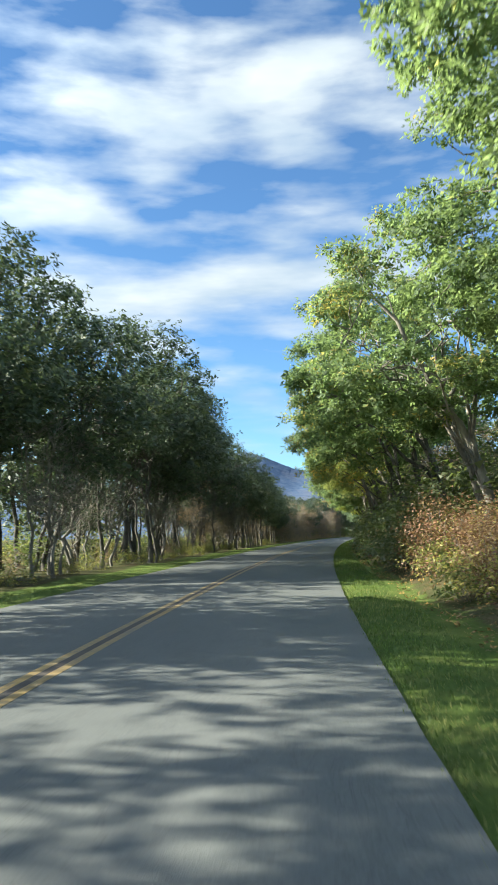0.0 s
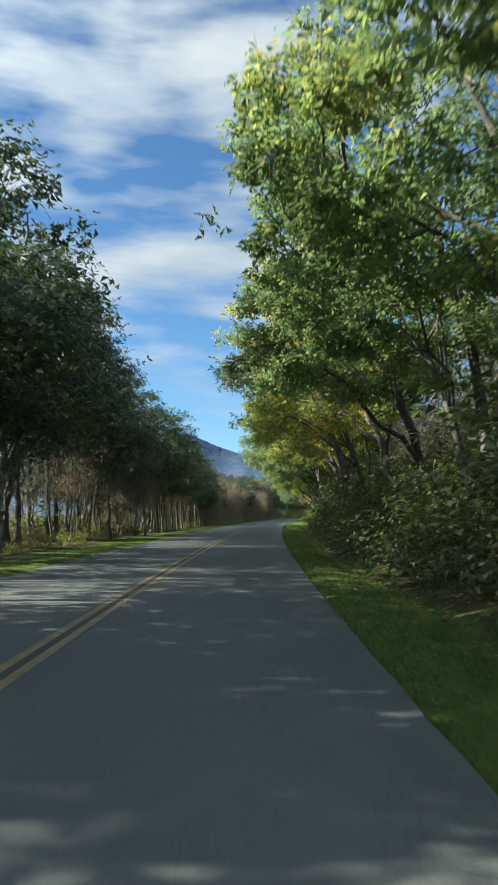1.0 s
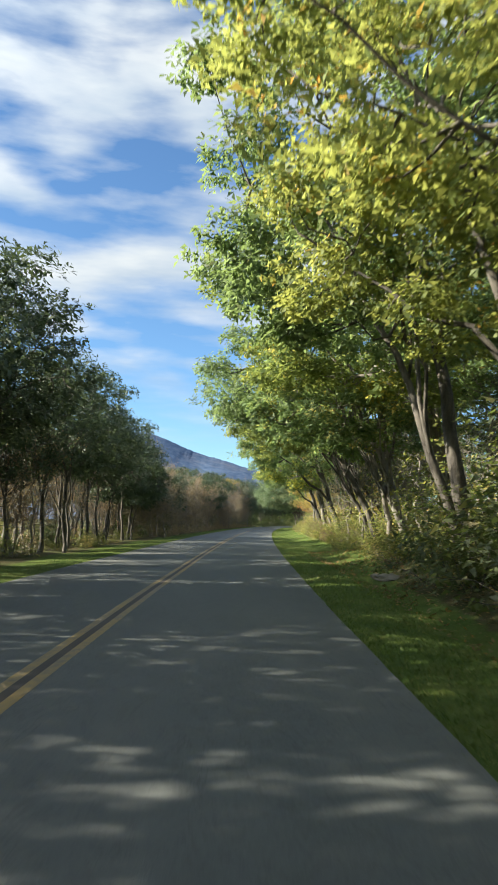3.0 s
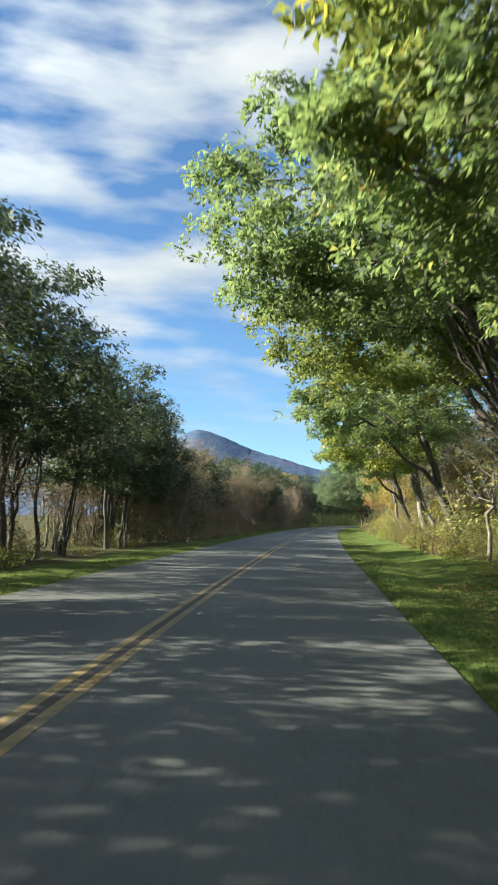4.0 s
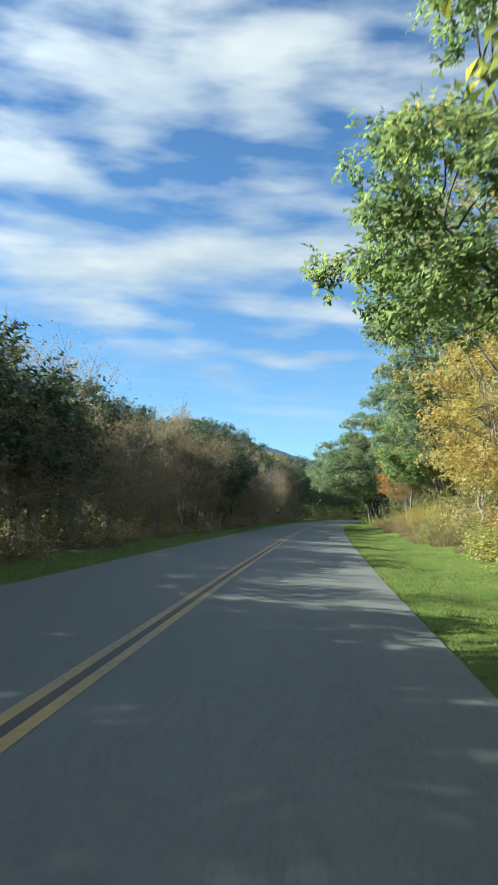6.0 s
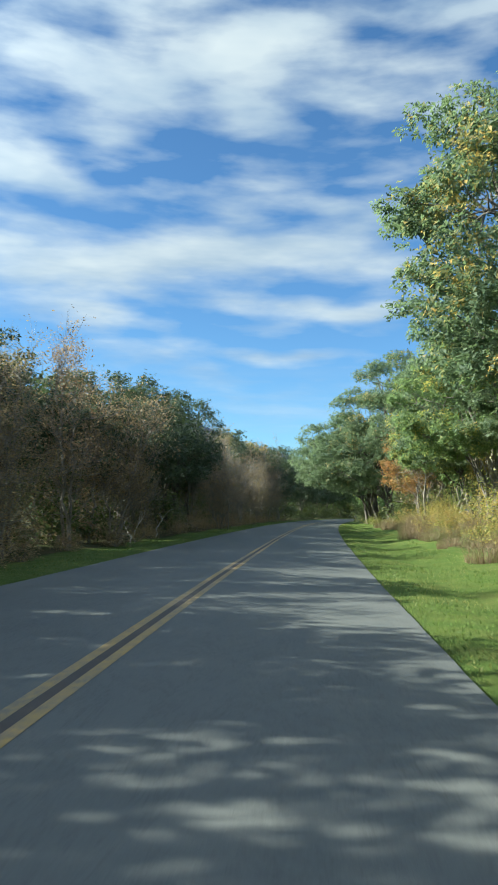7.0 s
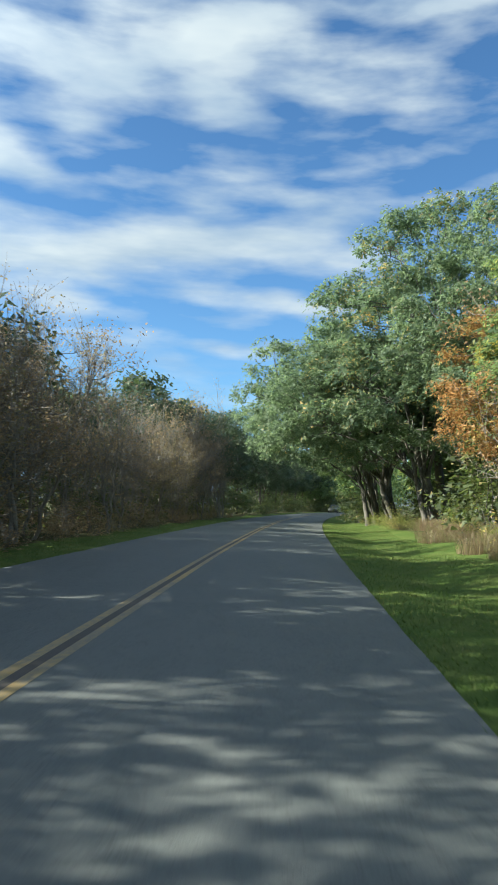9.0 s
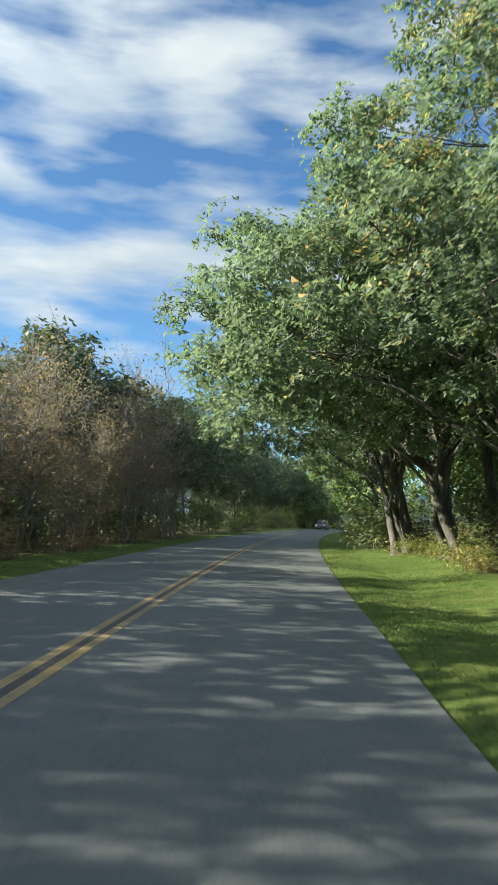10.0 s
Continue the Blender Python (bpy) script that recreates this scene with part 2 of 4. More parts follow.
# leaf colour darkened to carry the shade of the left crowns
SHADE = leaf_material("shade_dark_locust_leaf", (0.028, 0.050, 0.032), (0.068, 0.096, 0.054), (0.11, 0.12, 0.055), 0.14, 0.24, (0.26, 0.34, 0.10))
ORANGE = leaf_material("maple_leaf", (0.22, 0.105, 0.045), (0.42, 0.200, 0.080), (0.34, 0.27, 0.08), 0.14, 0.42, (0.56, 0.33, 0.12))
BROWN = leaf_material("dry_leaf", (0.185, 0.138, 0.080), (0.400, 0.284, 0.150), (0.18, 0.185, 0.08), 0.22, 0.42, (0.44, 0.34, 0.18))
GOLDEN = leaf_material("golden_leaf", (0.24, 0.17, 0.05), (0.46, 0.34, 0.10), (0.26, 0.27, 0.08), 0.32, 0.5, (0.60, 0.46, 0.12))
RUST = leaf_material("rusty_leaf", (0.115, 0.072, 0.045), (0.285, 0.165, 0.095), (0.26, 0.24, 0.06), 0.30, 0.3, (0.5, 0.26, 0.1))
SCRUB = leaf_material("scrub_leaf", (0.095, 0.115, 0.035), (0.230, 0.230, 0.075), (0.36, 0.27, 0.09), 0.36, 0.45)
BUSH = leaf_material("bush_leaf", (0.036, 0.052, 0.026), (0.096, 0.112, 0.050), (0.20, 0.15, 0.07), 0.20, 0.36)
STRAW = leaf_material("straw", (0.125, 0.092, 0.055), (0.27, 0.20, 0.115), (0.17, 0.19, 0.07), 0.40, 0.25, (0.5, 0.38, 0.18))
BLADE = leaf_material("grass_blade", (0.050, 0.090, 0.020), (0.130, 0.190, 0.042), (0.22, 0.21, 0.08), 0.26, 0.35)
LITTER = leaf_material("fallen_leaf", (0.12, 0.070, 0.03), (0.33, 0.20, 0.09), (0.40, 0.22, 0.06), 0.35, 0.1)
BARK = bark_material("oak_bark", (0.035, 0.030, 0.025), (0.13, 0.115, 0.095))
BARE_BARK = bark_material("bare_bark", (0.095, 0.083, 0.070), (0.290, 0.258, 0.220))
PALE_BARK = bark_material("pale_bark", (0.105, 0.096, 0.084), (0.275, 0.252, 0.222))
GREY_BARK = bark_material("grey_bark", (0.082, 0.072, 0.060), (0.26, 0.235, 0.195))


# ---------------------------------------------------------------- the road's line
BENDS_AT, BENDS = (0, 60, 110, 160, 210), (0.00148, 0.00054, 0.00048, 0.00065, 0.00164)
_s = np.arange(-80.0, 420.0, 1.0)
_h = np.cumsum(np.interp(_s, BENDS_AT, BENDS))
_h -= np.interp(0.0, _s, _h)
_c = np.cumsum(_h)
_c -= np.interp(0.0, _s, _c)


def line_x(y):
    """The middle of the road, at y metres along."""
    y = np.asarray(y, float)
    over = np.maximum(y - 419.0, 0)
    return np.interp(y, _s, _c) + over * _h[-1]


def slant(y):
    return float(np.interp(y, _s, _h))


def height(off, y):
    """The ground's height at off metres right of the road's middle."""
    off, y = np.asarray(off, float), np.asarray(y, float)
    right = np.clip(off - 4.6, 0, None)
    left = np.clip(-off - 9.0, 0, None)
    wave = 0.05 * np.sin(0.7 * y + off) * np.clip(np.abs(off) - 3.6, 0, 1)
    z = -0.03 + 0.05 * np.clip((np.abs(off) - 3.0) / 0.5, 0, 1) - 0.05 * np.clip(np.abs(off) - 3.5, 0, 1)
    bank = np.interp(y, (0, 12, 60, 80), (0.20, 0.34, 0.30, 0.14))
    z = z + np.minimum(right * bank, 3.2) - np.minimum(left * 0.06, 1.2)
    return z + wave


# ---------------------------------------------------------------- mesh tools
def quad_mesh(name, v, f, mat, smooth=False):
    me = bpy.data.meshes.new(name)
    v, f = np.ascontiguousarray(v, np.float32), np.ascontiguousarray(f, np.int32)
    me.vertices.add(len(v))
    me.vertices.foreach_set("co", v.ravel())
    me.loops.add(f.size)
    me.polygons.add(len(f))
    me.loops.foreach_set("vertex_index", f.ravel())
    me.polygons.foreach_set("loop_start", np.arange(0, f.size, f.shape[1], dtype=np.int32))
    me.polygons.foreach_set("use_smooth", np.full(len(f), smooth))
    me.update(calc_edges=True)
    me.materials.append(mat)
    return me


def part(name, mesh, parent, label=""):
    ob = new(name, mesh)
    ob.parent = parent
    if label:
        ob["label"] = label
    return ob


class Tubes:
    """Collects tapering round limbs."""

    def __init__(self):
        self.v, self.f, self.n = [], [], 0

    def add(self, pts, radii, sides=5):
        pts, radii = np.asarray(pts, float), np.asarray(radii, float)
        tan = np.gradient(pts, axis=0)
        tan /= np.linalg.norm(tan, axis=1)[:, None] + 1e-9
        ref = np.where(np.abs(tan[:, 2:3]) > 0.9, np.array([[1.0, 0, 0]]), np.array([[0, 0, 1.0]]))
        a = np.cross(tan, ref)
        a /= np.linalg.norm(a, axis=1)[:, None] + 1e-9
        b = np.cross(tan, a)
        ang = np.linspace(0, 2 * np.pi, sides, endpoint=False)
        ring = pts[:, None] + radii[:, None, None] * (np.cos(ang)[None, :, None] * a[:, None] + np.sin(ang)[None, :, None] * b[:, None])
        k = len(pts)
        i = np.arange(k - 1)[:, None] * sides + np.arange(sides)[None]
        j = np.arange(k - 1)[:, None] * sides + (np.arange(sides)[None] + 1) % sides
        self.f.append(np.stack([i, j, j + sides, i + sides], -1).reshape(-1, 4) + self.n)
        self.v.append(ring.reshape(-1, 3))
        self.n += k * sides

    def mesh(self, name, mat):
        return quad_mesh(name, np.concatenate(self.v), np.concatenate(self.f), mat, True)


def bow(a, b, sag, steps, rng, rough=0.0):
    t = np.linspace(0, 1, steps)[:, None]
    p = a + (b - a) * t + np.array([0, 0, 1.0]) * sag * 4 * t * (1 - t)
    if rough:
        p[1:-1] += rng.normal(0, rough, (steps - 2, 3))
    return p


def leaf_quads(pos, normal, along, size, wide=0.58, simple=False):
    """Two pointed leaves from one bud for each place; simple: a single one."""
    n = normal / (np.linalg.norm(normal, axis=1)[:, None] + 1e-9)
    d = along - n * (along * n).sum(1)[:, None]
    d /= np.linalg.norm(d, axis=1)[:, None] + 1e-9
    s = np.cross(n, d)
    size = size[:, None]
    if simple:
        v = np.stack([pos - s * size * wide * 0.5, pos + s * size * wide * 0.5, pos + d * size - n * size * 0.06], 1)
        return v.reshape(-1, 3), np.arange(len(pos) * 3).reshape(-1, 3)
    blades = []
    for turn, tilt in ((0.5, 0.12), (-0.7, -0.14)):
        e = d * math.cos(turn) + s * math.sin(turn) + n * tilt
        q = s * math.cos(turn) - d * math.sin(turn)
        blades += [pos, pos + e * size * 0.62 + q * size * wide * 0.48, pos + e * size * 1.05 - q * size * wide * 0.18]
    v = np.stack(blades, 1)
    return v.reshape(-1, 3), np.arange(len(pos) * 6).reshape(-1, 3)


def sphere_ways(rng, n, low=-1.0):
    z = rng.uniform(low, 1, n)
    a = rng.uniform(0, 2 * np.pi, n)
    r = np.sqrt(np.clip(1 - z * z, 0, 1))
    return np.stack([r * np.cos(a), r * np.sin(a), z], 1)


def lumps(rng, ways, much):
    out = np.ones(len(ways))
    for _ in range(7):
        k = rng.normal(0, 2.6, 3)
        out += much * 0.4 * np.sin(ways @ k * 1.7 + rng.uniform(0, 6.28))
    return out


def spray_leaves(rng, centres, outward, per, spread, size, droop=0.5, flat=0.65, simple=True):
    n = len(centres)
    c = np.repeat(centres, per, 0)
    o = np.repeat(outward, per, 0)
    pos = c + rng.normal(0, 1, (n * per, 3)) * spread * np.array([1, 1, flat])
    normal = 0.55 * o + np.array([0, 0, 0.75]) + rng.normal(0, 0.5, (n * per, 3))
    along = 0.7 * o + np.array([0, 0, -droop]) + rng.normal(0, 0.8, (n * per, 3))
    return leaf_quads(pos, normal, along, size * rng.uniform(0.65, 1.3, n * per) * (1.08 if simple else 1.0), 0.66 if simple else 0.74, simple)


def leafy_tree(name, seed, tall, clear, reach, lean, clumps, per_clump, per, leaf, leaf_mat, bark_mat, label, stems=1, girth=0.17, boughs=8, puff=0.95, simple=False, dome=0.34, fill=500, tuft=0.10):
    """lean: how far the crown's middle stands off the root. Built at the world's origin. The crown is made of rounded
    clumps at the ends of the boughs; a clump of sprays, a spray of leaves."""
    rng = np.random.default_rng(seed)
    root = tagged(new(name), label, "tree", "trees along the road")
    mid = np.array([lean[0], lean[1], clear + dome * (tall - clear)])
    radii = np.array([reach, reach * 1.05, (tall - clear) * (1 - dome)])
    limbs = []                                  # each: a Tubes, and the places where twigs can spring
    for s in range(stems):
        trunk = Tubes()
        foot = np.array([0, 0, -0.25]) + (rng.normal(0, 0.5, 3) * [1, 1, 0] if s else 0)
        top = mid + np.array([rng.normal(0, 0.25) * reach, rng.normal(0, 0.25) * reach, radii[2] * (0.55 if s == 0 else 0.25)])
        t = np.linspace(0, 1, 12)[:, None]
        line = foot + (top - foot) * np.concatenate([t ** 1.25, t ** 1.25, t], 1)
        line[1:-1] += rng.normal(0, 0.07, (10, 3)) * [1, 1, 0.3]
        g = girth * (1.0 if s == 0 else rng.uniform(0.5, 0.8))
        rad = g * (1 - 0.82 * t[:, 0])
        rad[0] *= 1.45
        trunk.add(line, rad, 8)
        limbs.append(("trunk", trunk, line[5:]))
        for k in range(boughs):
            u = rng.uniform(0.22, 0.95)
            a = np.array([np.interp(u, t[:, 0], line[:, i]) for i in range(3)])
            wy = sphere_ways(rng, 1, -0.6)[0]
            wy[2] = wy[2] * dome / (1 - dome) if wy[2] < 0 else wy[2]
            b = mid + wy * radii * rng.uniform(0.5, 0.76)
            p = bow(a, b, rng.uniform(0.0, 0.6), 8, rng, 0.10)
            bough = Tubes()
            bough.add(p, np.linspace(g * (1 - 0.75 * u) * 0.6, 0.016, 8), 5)
            limbs.append(("branch", bough, p[2:]))
    spots = np.concatenate([l[2] for l in limbs])
    owner = np.concatenate([np.full(len(l[2]), i) for i, l in enumerate(limbs)])
    spiral = np.arange(clumps) + 0.5
    tip = 1 - 1.95 * spiral / clumps
    ways = np.stack([np.sqrt(1 - tip ** 2) * np.cos(2.39996 * spiral), np.sqrt(1 - tip ** 2) * np.sin(2.39996 * spiral), tip], 1)
    ways += rng.normal(0, 0.16, (clumps, 3))
    ways /= np.linalg.norm(ways, axis=1)[:, None]
    far = (0.54 + 0.38 * rng.uniform(0, 1, clumps) ** 0.55) * lumps(rng, ways, 0.085)
    far = np.minimum(far, 0.94)
    ways[:, 2] = np.where(ways[:, 2] < 0, ways[:, 2] * dome / (1 - dome), ways[:, 2])
    hubs = mid + ways * radii * far[:, None]
    hubs[:, 2] = np.maximum(hubs[:, 2], clear + rng.uniform(-0.3, 0.6, clumps))
    for c in hubs:
        d = np.linalg.norm(spots - c, axis=1) + 0.8 * np.maximum(spots[:, 2] - c[2], 0)
        i = d.argmin()
        limbs[owner[i]][1].add(bow(spots[i], c, -0.08, 5, rng, 0.06), [0.026, 0.021, 0.016, 0.011, 0.007], 4)
    size = puff * rng.uniform(0.65, 1.25, clumps)
    sub = sphere_ways(rng, clumps * per_clump, -0.55)
    centres = np.repeat(hubs, per_clump, 0) + sub * np.array([1, 1, 0.52]) * np.repeat(size, per_clump)[:, None] * rng.uniform(0.45, 1.0, (clumps * per_clump, 1))
    v, f = spray_leaves(rng, centres, 0.8 * sub + 0.35 * np.repeat(ways, per_clump, 0), per, tuft, leaf, 0.15, 0.8, simple)
    inner = sphere_ways(rng, fill)
    depth = 0.2 + 0.42 * rng.uniform(0, 1, (fill, 1))
    place = mid + inner * radii * depth * np.where(inner[:, 2:] < 0, [[1, 1, dome / (1 - dome)]], [[1, 1, 1]])
    v2, f2 = leaf_quads(place, sphere_ways(rng, fill), sphere_ways(rng, fill), rng.uniform(0.16, 0.28, fill) * (1.0 if simple else 0.68), 0.8, simple)
    v, f = np.concatenate([v, v2]), np.concatenate([f, f2 + len(v)])
    for kind, tubes, _ in limbs:
        part(kind, tubes.mesh(kind, bark_mat), root)
    part("crown", quad_mesh("crown", v, f, leaf_mat), root)
    return root


def bare_tree(name, seed, tall, reach, leaves, leaf_mat, bark_mat, label, stems=3, low=0.14):
    """A many-stemmed tree, twiggy from low down, with dry leaves left."""
    rng = np.random.default_rng(seed)
    root = tagged(new(name), label, "tree", "trees along the road")
    tips = []
    twigs = Tubes()
    for s in range(stems):
        stem = Tubes()
        foot = np.array([0, 0, -0.2]) + rng.normal(0, 0.4, 3) * [1, 1, 0]
        top = np.array([rng.normal(0, reach * 0.45), rng.normal(0, reach * 0.45), tall * rng.uniform(0.62, 0.84)])
        line = bow(foot, top, 0.0, 12, rng, 0.10)
        stem.add(line, np.linspace(0.07, 0.010, 12), 6)
        for k in range(18):
            u = rng.uniform(low, 0.97)
            a = np.array([np.interp(u, np.linspace(0, 1, 12), line[:, i]) for i in range(3)])
            w1 = sphere_ways(rng, 1, 0.0)[0]
            b = a + w1 * np.array([1, 1, 1.1]) * reach * rng.uniform(0.5, 1.0) * (1.1 - 0.25 * u)
            p = bow(a, b, rng.uniform(-0.15, 0.2), 5, rng, 0.06)
            twigs.add(p, np.linspace(0.022, 0.007, 5), 4)
            for q in range(7):
                c = p[rng.integers(1, 5)]
                w2 = sphere_ways(rng, 1, -0.15)[0] * 0.7 + w1 * 0.5 + np.array([0, 0, 0.35])
                e = c + w2 * rng.uniform(0.4, 1.1)
                twigs.add(np.array([c, e]), [0.008, 0.004], 3)
                tips += [e, (c + e) / 2]
        part("trunk", stem.mesh("trunk", bark_mat), root)
    tagged(part("twig_tangle", twigs.mesh("twig_tangle", bark_mat), root), kind="stuff")
    tips = np.array(tips)
    pick = tips[rng.integers(0, len(tips), leaves // 6)]
    v, f = spray_leaves(rng, pick, sphere_ways(rng, len(pick), -0.3), 6, 0.22, 0.088)
    part("crown", quad_mesh("crown", v, f, leaf_mat), root)
    return root


def bush(name, seed, tall, wide, sprays, per, leaf, leaf_mat, bark_mat, label):
    rng = np.random.default_rng(seed)
    root = tagged(new(name), label, "shrub", "shrubs under the trees")
    ways = sphere_ways(rng, sprays, 0.0)
    far = (0.35 + 0.65 * rng.uniform(0, 1, sprays) ** 0.6) * lumps(rng, ways, 0.2)
    centres = ways * np.array([wide, wide, tall]) * far[:, None] + np.array([0, 0, 0.12])
    stems = Tubes()
    for c in centres[::6]:
        stems.add(bow(np.array([c[0] * 0.15, c[1] * 0.15, -0.1]), c, 0.1, 5, rng, 0.04), [0.016, 0.013, 0.01, 0.007, 0.004], 3)
    v, f = spray_leaves(rng, centres, ways, per, 0.20, leaf, 0.2)
    tagged(part("twig_tangle", stems.mesh("twig_tangle", bark_mat), root), kind="stuff")
    part("foliage", quad_mesh("foliage", v, f, leaf_mat), root)
    return root


def tall_grass(name, seed, tall, wide, blades, mat, label):
    rng = np.random.default_rng(seed)
    root = tagged(new(name), label, "grass", "dry grass clumps by the verge")
    a = rng.uniform(0, 2 * np.pi, blades)
    r = wide * np.sqrt(rng.uniform(0, 1, blades))
    foot = np.stack([r * np.cos(a), r * np.sin(a), np.full(blades, -0.05)], 1)
    tip_way = np.stack([np.cos(a), np.sin(a), np.zeros(blades)], 1) * rng.uniform(0.0, 0.5, (blades, 1)) + rng.normal(0, 0.2, (blades, 3)) * [1, 1, 0]
    h = tall * rng.uniform(0.5, 1.15, (blades, 1))
    up = np.array([0, 0, 1.0])
    turn = rng.uniform(0, np.pi, blades)
    side = np.stack([np.cos(turn), np.sin(turn), np.zeros(blades)], 1) * 0.012
    m1, tip = foot + up * h * 0.6 + tip_way * h * 0.35, foot + up * h * 0.95 + tip_way * h
    v = np.stack([foot - side, foot + side, m1 + side * 0.8, m1 + side * 0.2, m1 - side * 1.2, tip], 1).reshape(-1, 3)
    i = np.arange(blades)[:, None] * 6
    f = np.concatenate([i + [0, 1, 2], i + [3, 4, 5]])
    part("tuft", quad_mesh("tuft", v, f, mat), root)
    return root


# ---------------------------------------------------------------- ground and road
def strip(name, offs, ys, z_of, mat, lift=0.0):
    o, y = np.meshgrid(np.asarray(offs, float), np.asarray(ys, float))
    v = np.stack([line_x(y) + o, y, z_of(o, y) + lift], -1).reshape(-1, 3)
    k = len(offs)
    i = (np.arange(len(ys) - 1)[:, None] * k + np.arange(k - 1)[None]).ravel()
    f = np.stack([i, i + 1, i + 1 + k, i + k], 1)
    return quad_mesh(name, v, f, mat, True)


def build_ground():
    offs = np.concatenate([[-900, -500, -250, -120, -70, -45], np.arange(-32, -9, 3.0), np.arange(-9, 9.01, 0.5),
                           np.arange(11, 36, 3.0), [50, 80, 140, 260, 500, 900]])
    ys = np.concatenate([[-400, -200, -100], np.arange(-60, 360, 1.5), [370, 385, 410, 460, 560, 750, 1000, 1500]])
    me = strip("ground", offs, ys, height, GROUND)
    o, y = np.meshgrid(offs, ys)
    edge = np.where(o > 0, np.interp(y, (40, 60, 80), (4.6, 4.9, 6.7)), np.full_like(y, 5.0))
    litter = np.clip((np.abs(o) - edge) / 0.8 + 0.5, 0, 1).ravel().astype(np.float32)
    me.attributes.new("litter", "FLOAT", "POINT").data.foreach_set("value", litter)
    tagged(new("ground", me), "mown green verge running into leaf-strewn woodland floor", "ground", kind="structure")


def road_z(o, y):
    return 0.02 - 0.006 * np.abs(o) + 0.004 * np.sin(y * 0.35 + o)


HALF = 3.05


def build_road():
    rng = np.random.default_rng(5)
    ys = np.arange(-60, 350, 0.6)
    offs = np.concatenate([[-HALF - 0.02, -HALF], np.linspace(-2.6, 2.6, 9), [HALF, HALF + 0.02]])
    o, y = np.meshgrid(offs, ys)
    rough = rng.normal(0, 0.006, o.shape)
    rough[:, 2:-2] = 0
    z = road_z(o, y)
    z[:, 0] = z[:, -1] = -0.12
    v = np.stack([line_x(y) + o + rough, y, z], -1).reshape(-1, 3)
    k = len(offs)
    i = (np.arange(len(ys) - 1)[:, None] * k + np.arange(k - 1)[None]).ravel()
    f = np.stack([i, i + 1, i + 1 + k, i + k], 1)
    tagged(new("road", quad_mesh("road", v, f, ASPHALT)), "worn grey asphalt two-lane road", "road", kind="structure")
    for at in (-0.098, 0.098):
        me = strip("lane_line", [at - 0.05, at, at + 0.05], ys, road_z, PAINT, 0.0035)
        tagged(new("lane_line", me), "worn yellow painted centre line on asphalt", "road marking", kind="structure")
    seam = plain_material("sealed_joint", (0.085, 0.071, 0.060), 0.8, 0.0, 6.0, 0.5)
    me = strip("road_seam", [-0.046, 0.0, 0.046], ys, road_z, seam, 0.003)
    tagged(new("road_seam", me), "dark sealed joint between the yellow lines", "road marking", kind="structure")


def build_mountain():
    m, n, sh, _ = material("haze_blue_wooded_mountain")
    pos = n.add("ShaderNodeTexCoord").outputs["Object"]
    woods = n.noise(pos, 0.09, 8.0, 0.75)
    # the haze of distance is painted into the woods' colour as blue
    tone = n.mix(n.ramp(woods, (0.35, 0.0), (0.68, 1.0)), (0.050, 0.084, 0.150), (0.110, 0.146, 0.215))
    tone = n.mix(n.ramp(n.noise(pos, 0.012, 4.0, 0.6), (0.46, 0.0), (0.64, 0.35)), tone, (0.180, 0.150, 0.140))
    n.link(tone, sh.inputs["Base Color"])
    sh.inputs["Roughness"].default_value = 1.0
    sh.inputs["Specular IOR Level"].default_value = 0.0
    bump(n, sh, woods, 0.3, 6.0)
    xs = np.concatenate([np.arange(-1100, -330, 30.0), np.arange(-330, 420, 3.0), np.arange(420, 1500, 40.0)])
    slope = np.sqrt((xs + 98) ** 2 + 26 ** 2) - 26
    ridge = 40 + 95 * np.exp(-slope / np.where(xs < -98, 110, 145)) + 12 * np.exp(-((xs - 80) / 170) ** 2) + 40 * np.exp(-((xs + 700) / 300) ** 2)
    deep = np.array([-500, -420, -340, -270, -210, -160, -120, -85, -55, -30, -12, 0, 40, 120, 300.0])
    share = np.interp(deep, (-500, -380, -250, -120, -40, 0, 60, 300), (0.0, 0.12, 0.35, 0.72, 0.95, 1.0, 0.9, 0.1))
    v = []
    for x, r in zip(xs, ridge):
        for d, k in zip(deep, share):
            spur = noise.noise(Vector((x * 0.016, d * 0.006, 3.0))) * 13 + noise.noise(Vector((x * 0.06, d * 0.03, 7.0))) * 3
            tree = noise.noise(Vector((x * 0.31, d * 0.2, 1.0))) * (1.6 if k > 0.9 else 0.4)
            v.append((x, 1250 + d, max(-3, r * k - 3 + (spur * (1 - 0.75 * k) + tree if k > 0.05 else 0))))
    c = len(deep)
    i = (np.arange(len(xs) - 1)[:, None] * c + np.arange(c - 1)[None]).ravel()
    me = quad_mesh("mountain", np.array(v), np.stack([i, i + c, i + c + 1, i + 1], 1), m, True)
    tagged(new("mountain", me), "wooded mountain ridge in the distance, haze painted in as blue-grey", "mountain", kind="structure")


build_ground()
build_road()
build_mountain()


# ---------------------------------------------------------------- trees
def stand(ob, off, y, turn=0.0, scale=1.0, rise=0.0):
    z = float(height(off, y)) + rise
    return pose(float(line_x(y)) + off, y, z, 0, 0, turn - math.degrees(slant(y))) @ Matrix.Scale(scale, 4)


def plant(kinds, places):
    """Copies of each kind at all its places but the first, where the one that was built goes."""
    first = {}
    for k, off, y, turn, scale in places:
        m = stand(kinds[k], off, y, turn, scale)
        if k in first:
            copy_thing(kinds[k], m)
        else:
            first[k] = m
    for k, m in first.items():
        kinds[k].matrix_basis = m


rng = random.Random(4)
OAK_LABEL = "green oak leaning its leafy crown over the road"
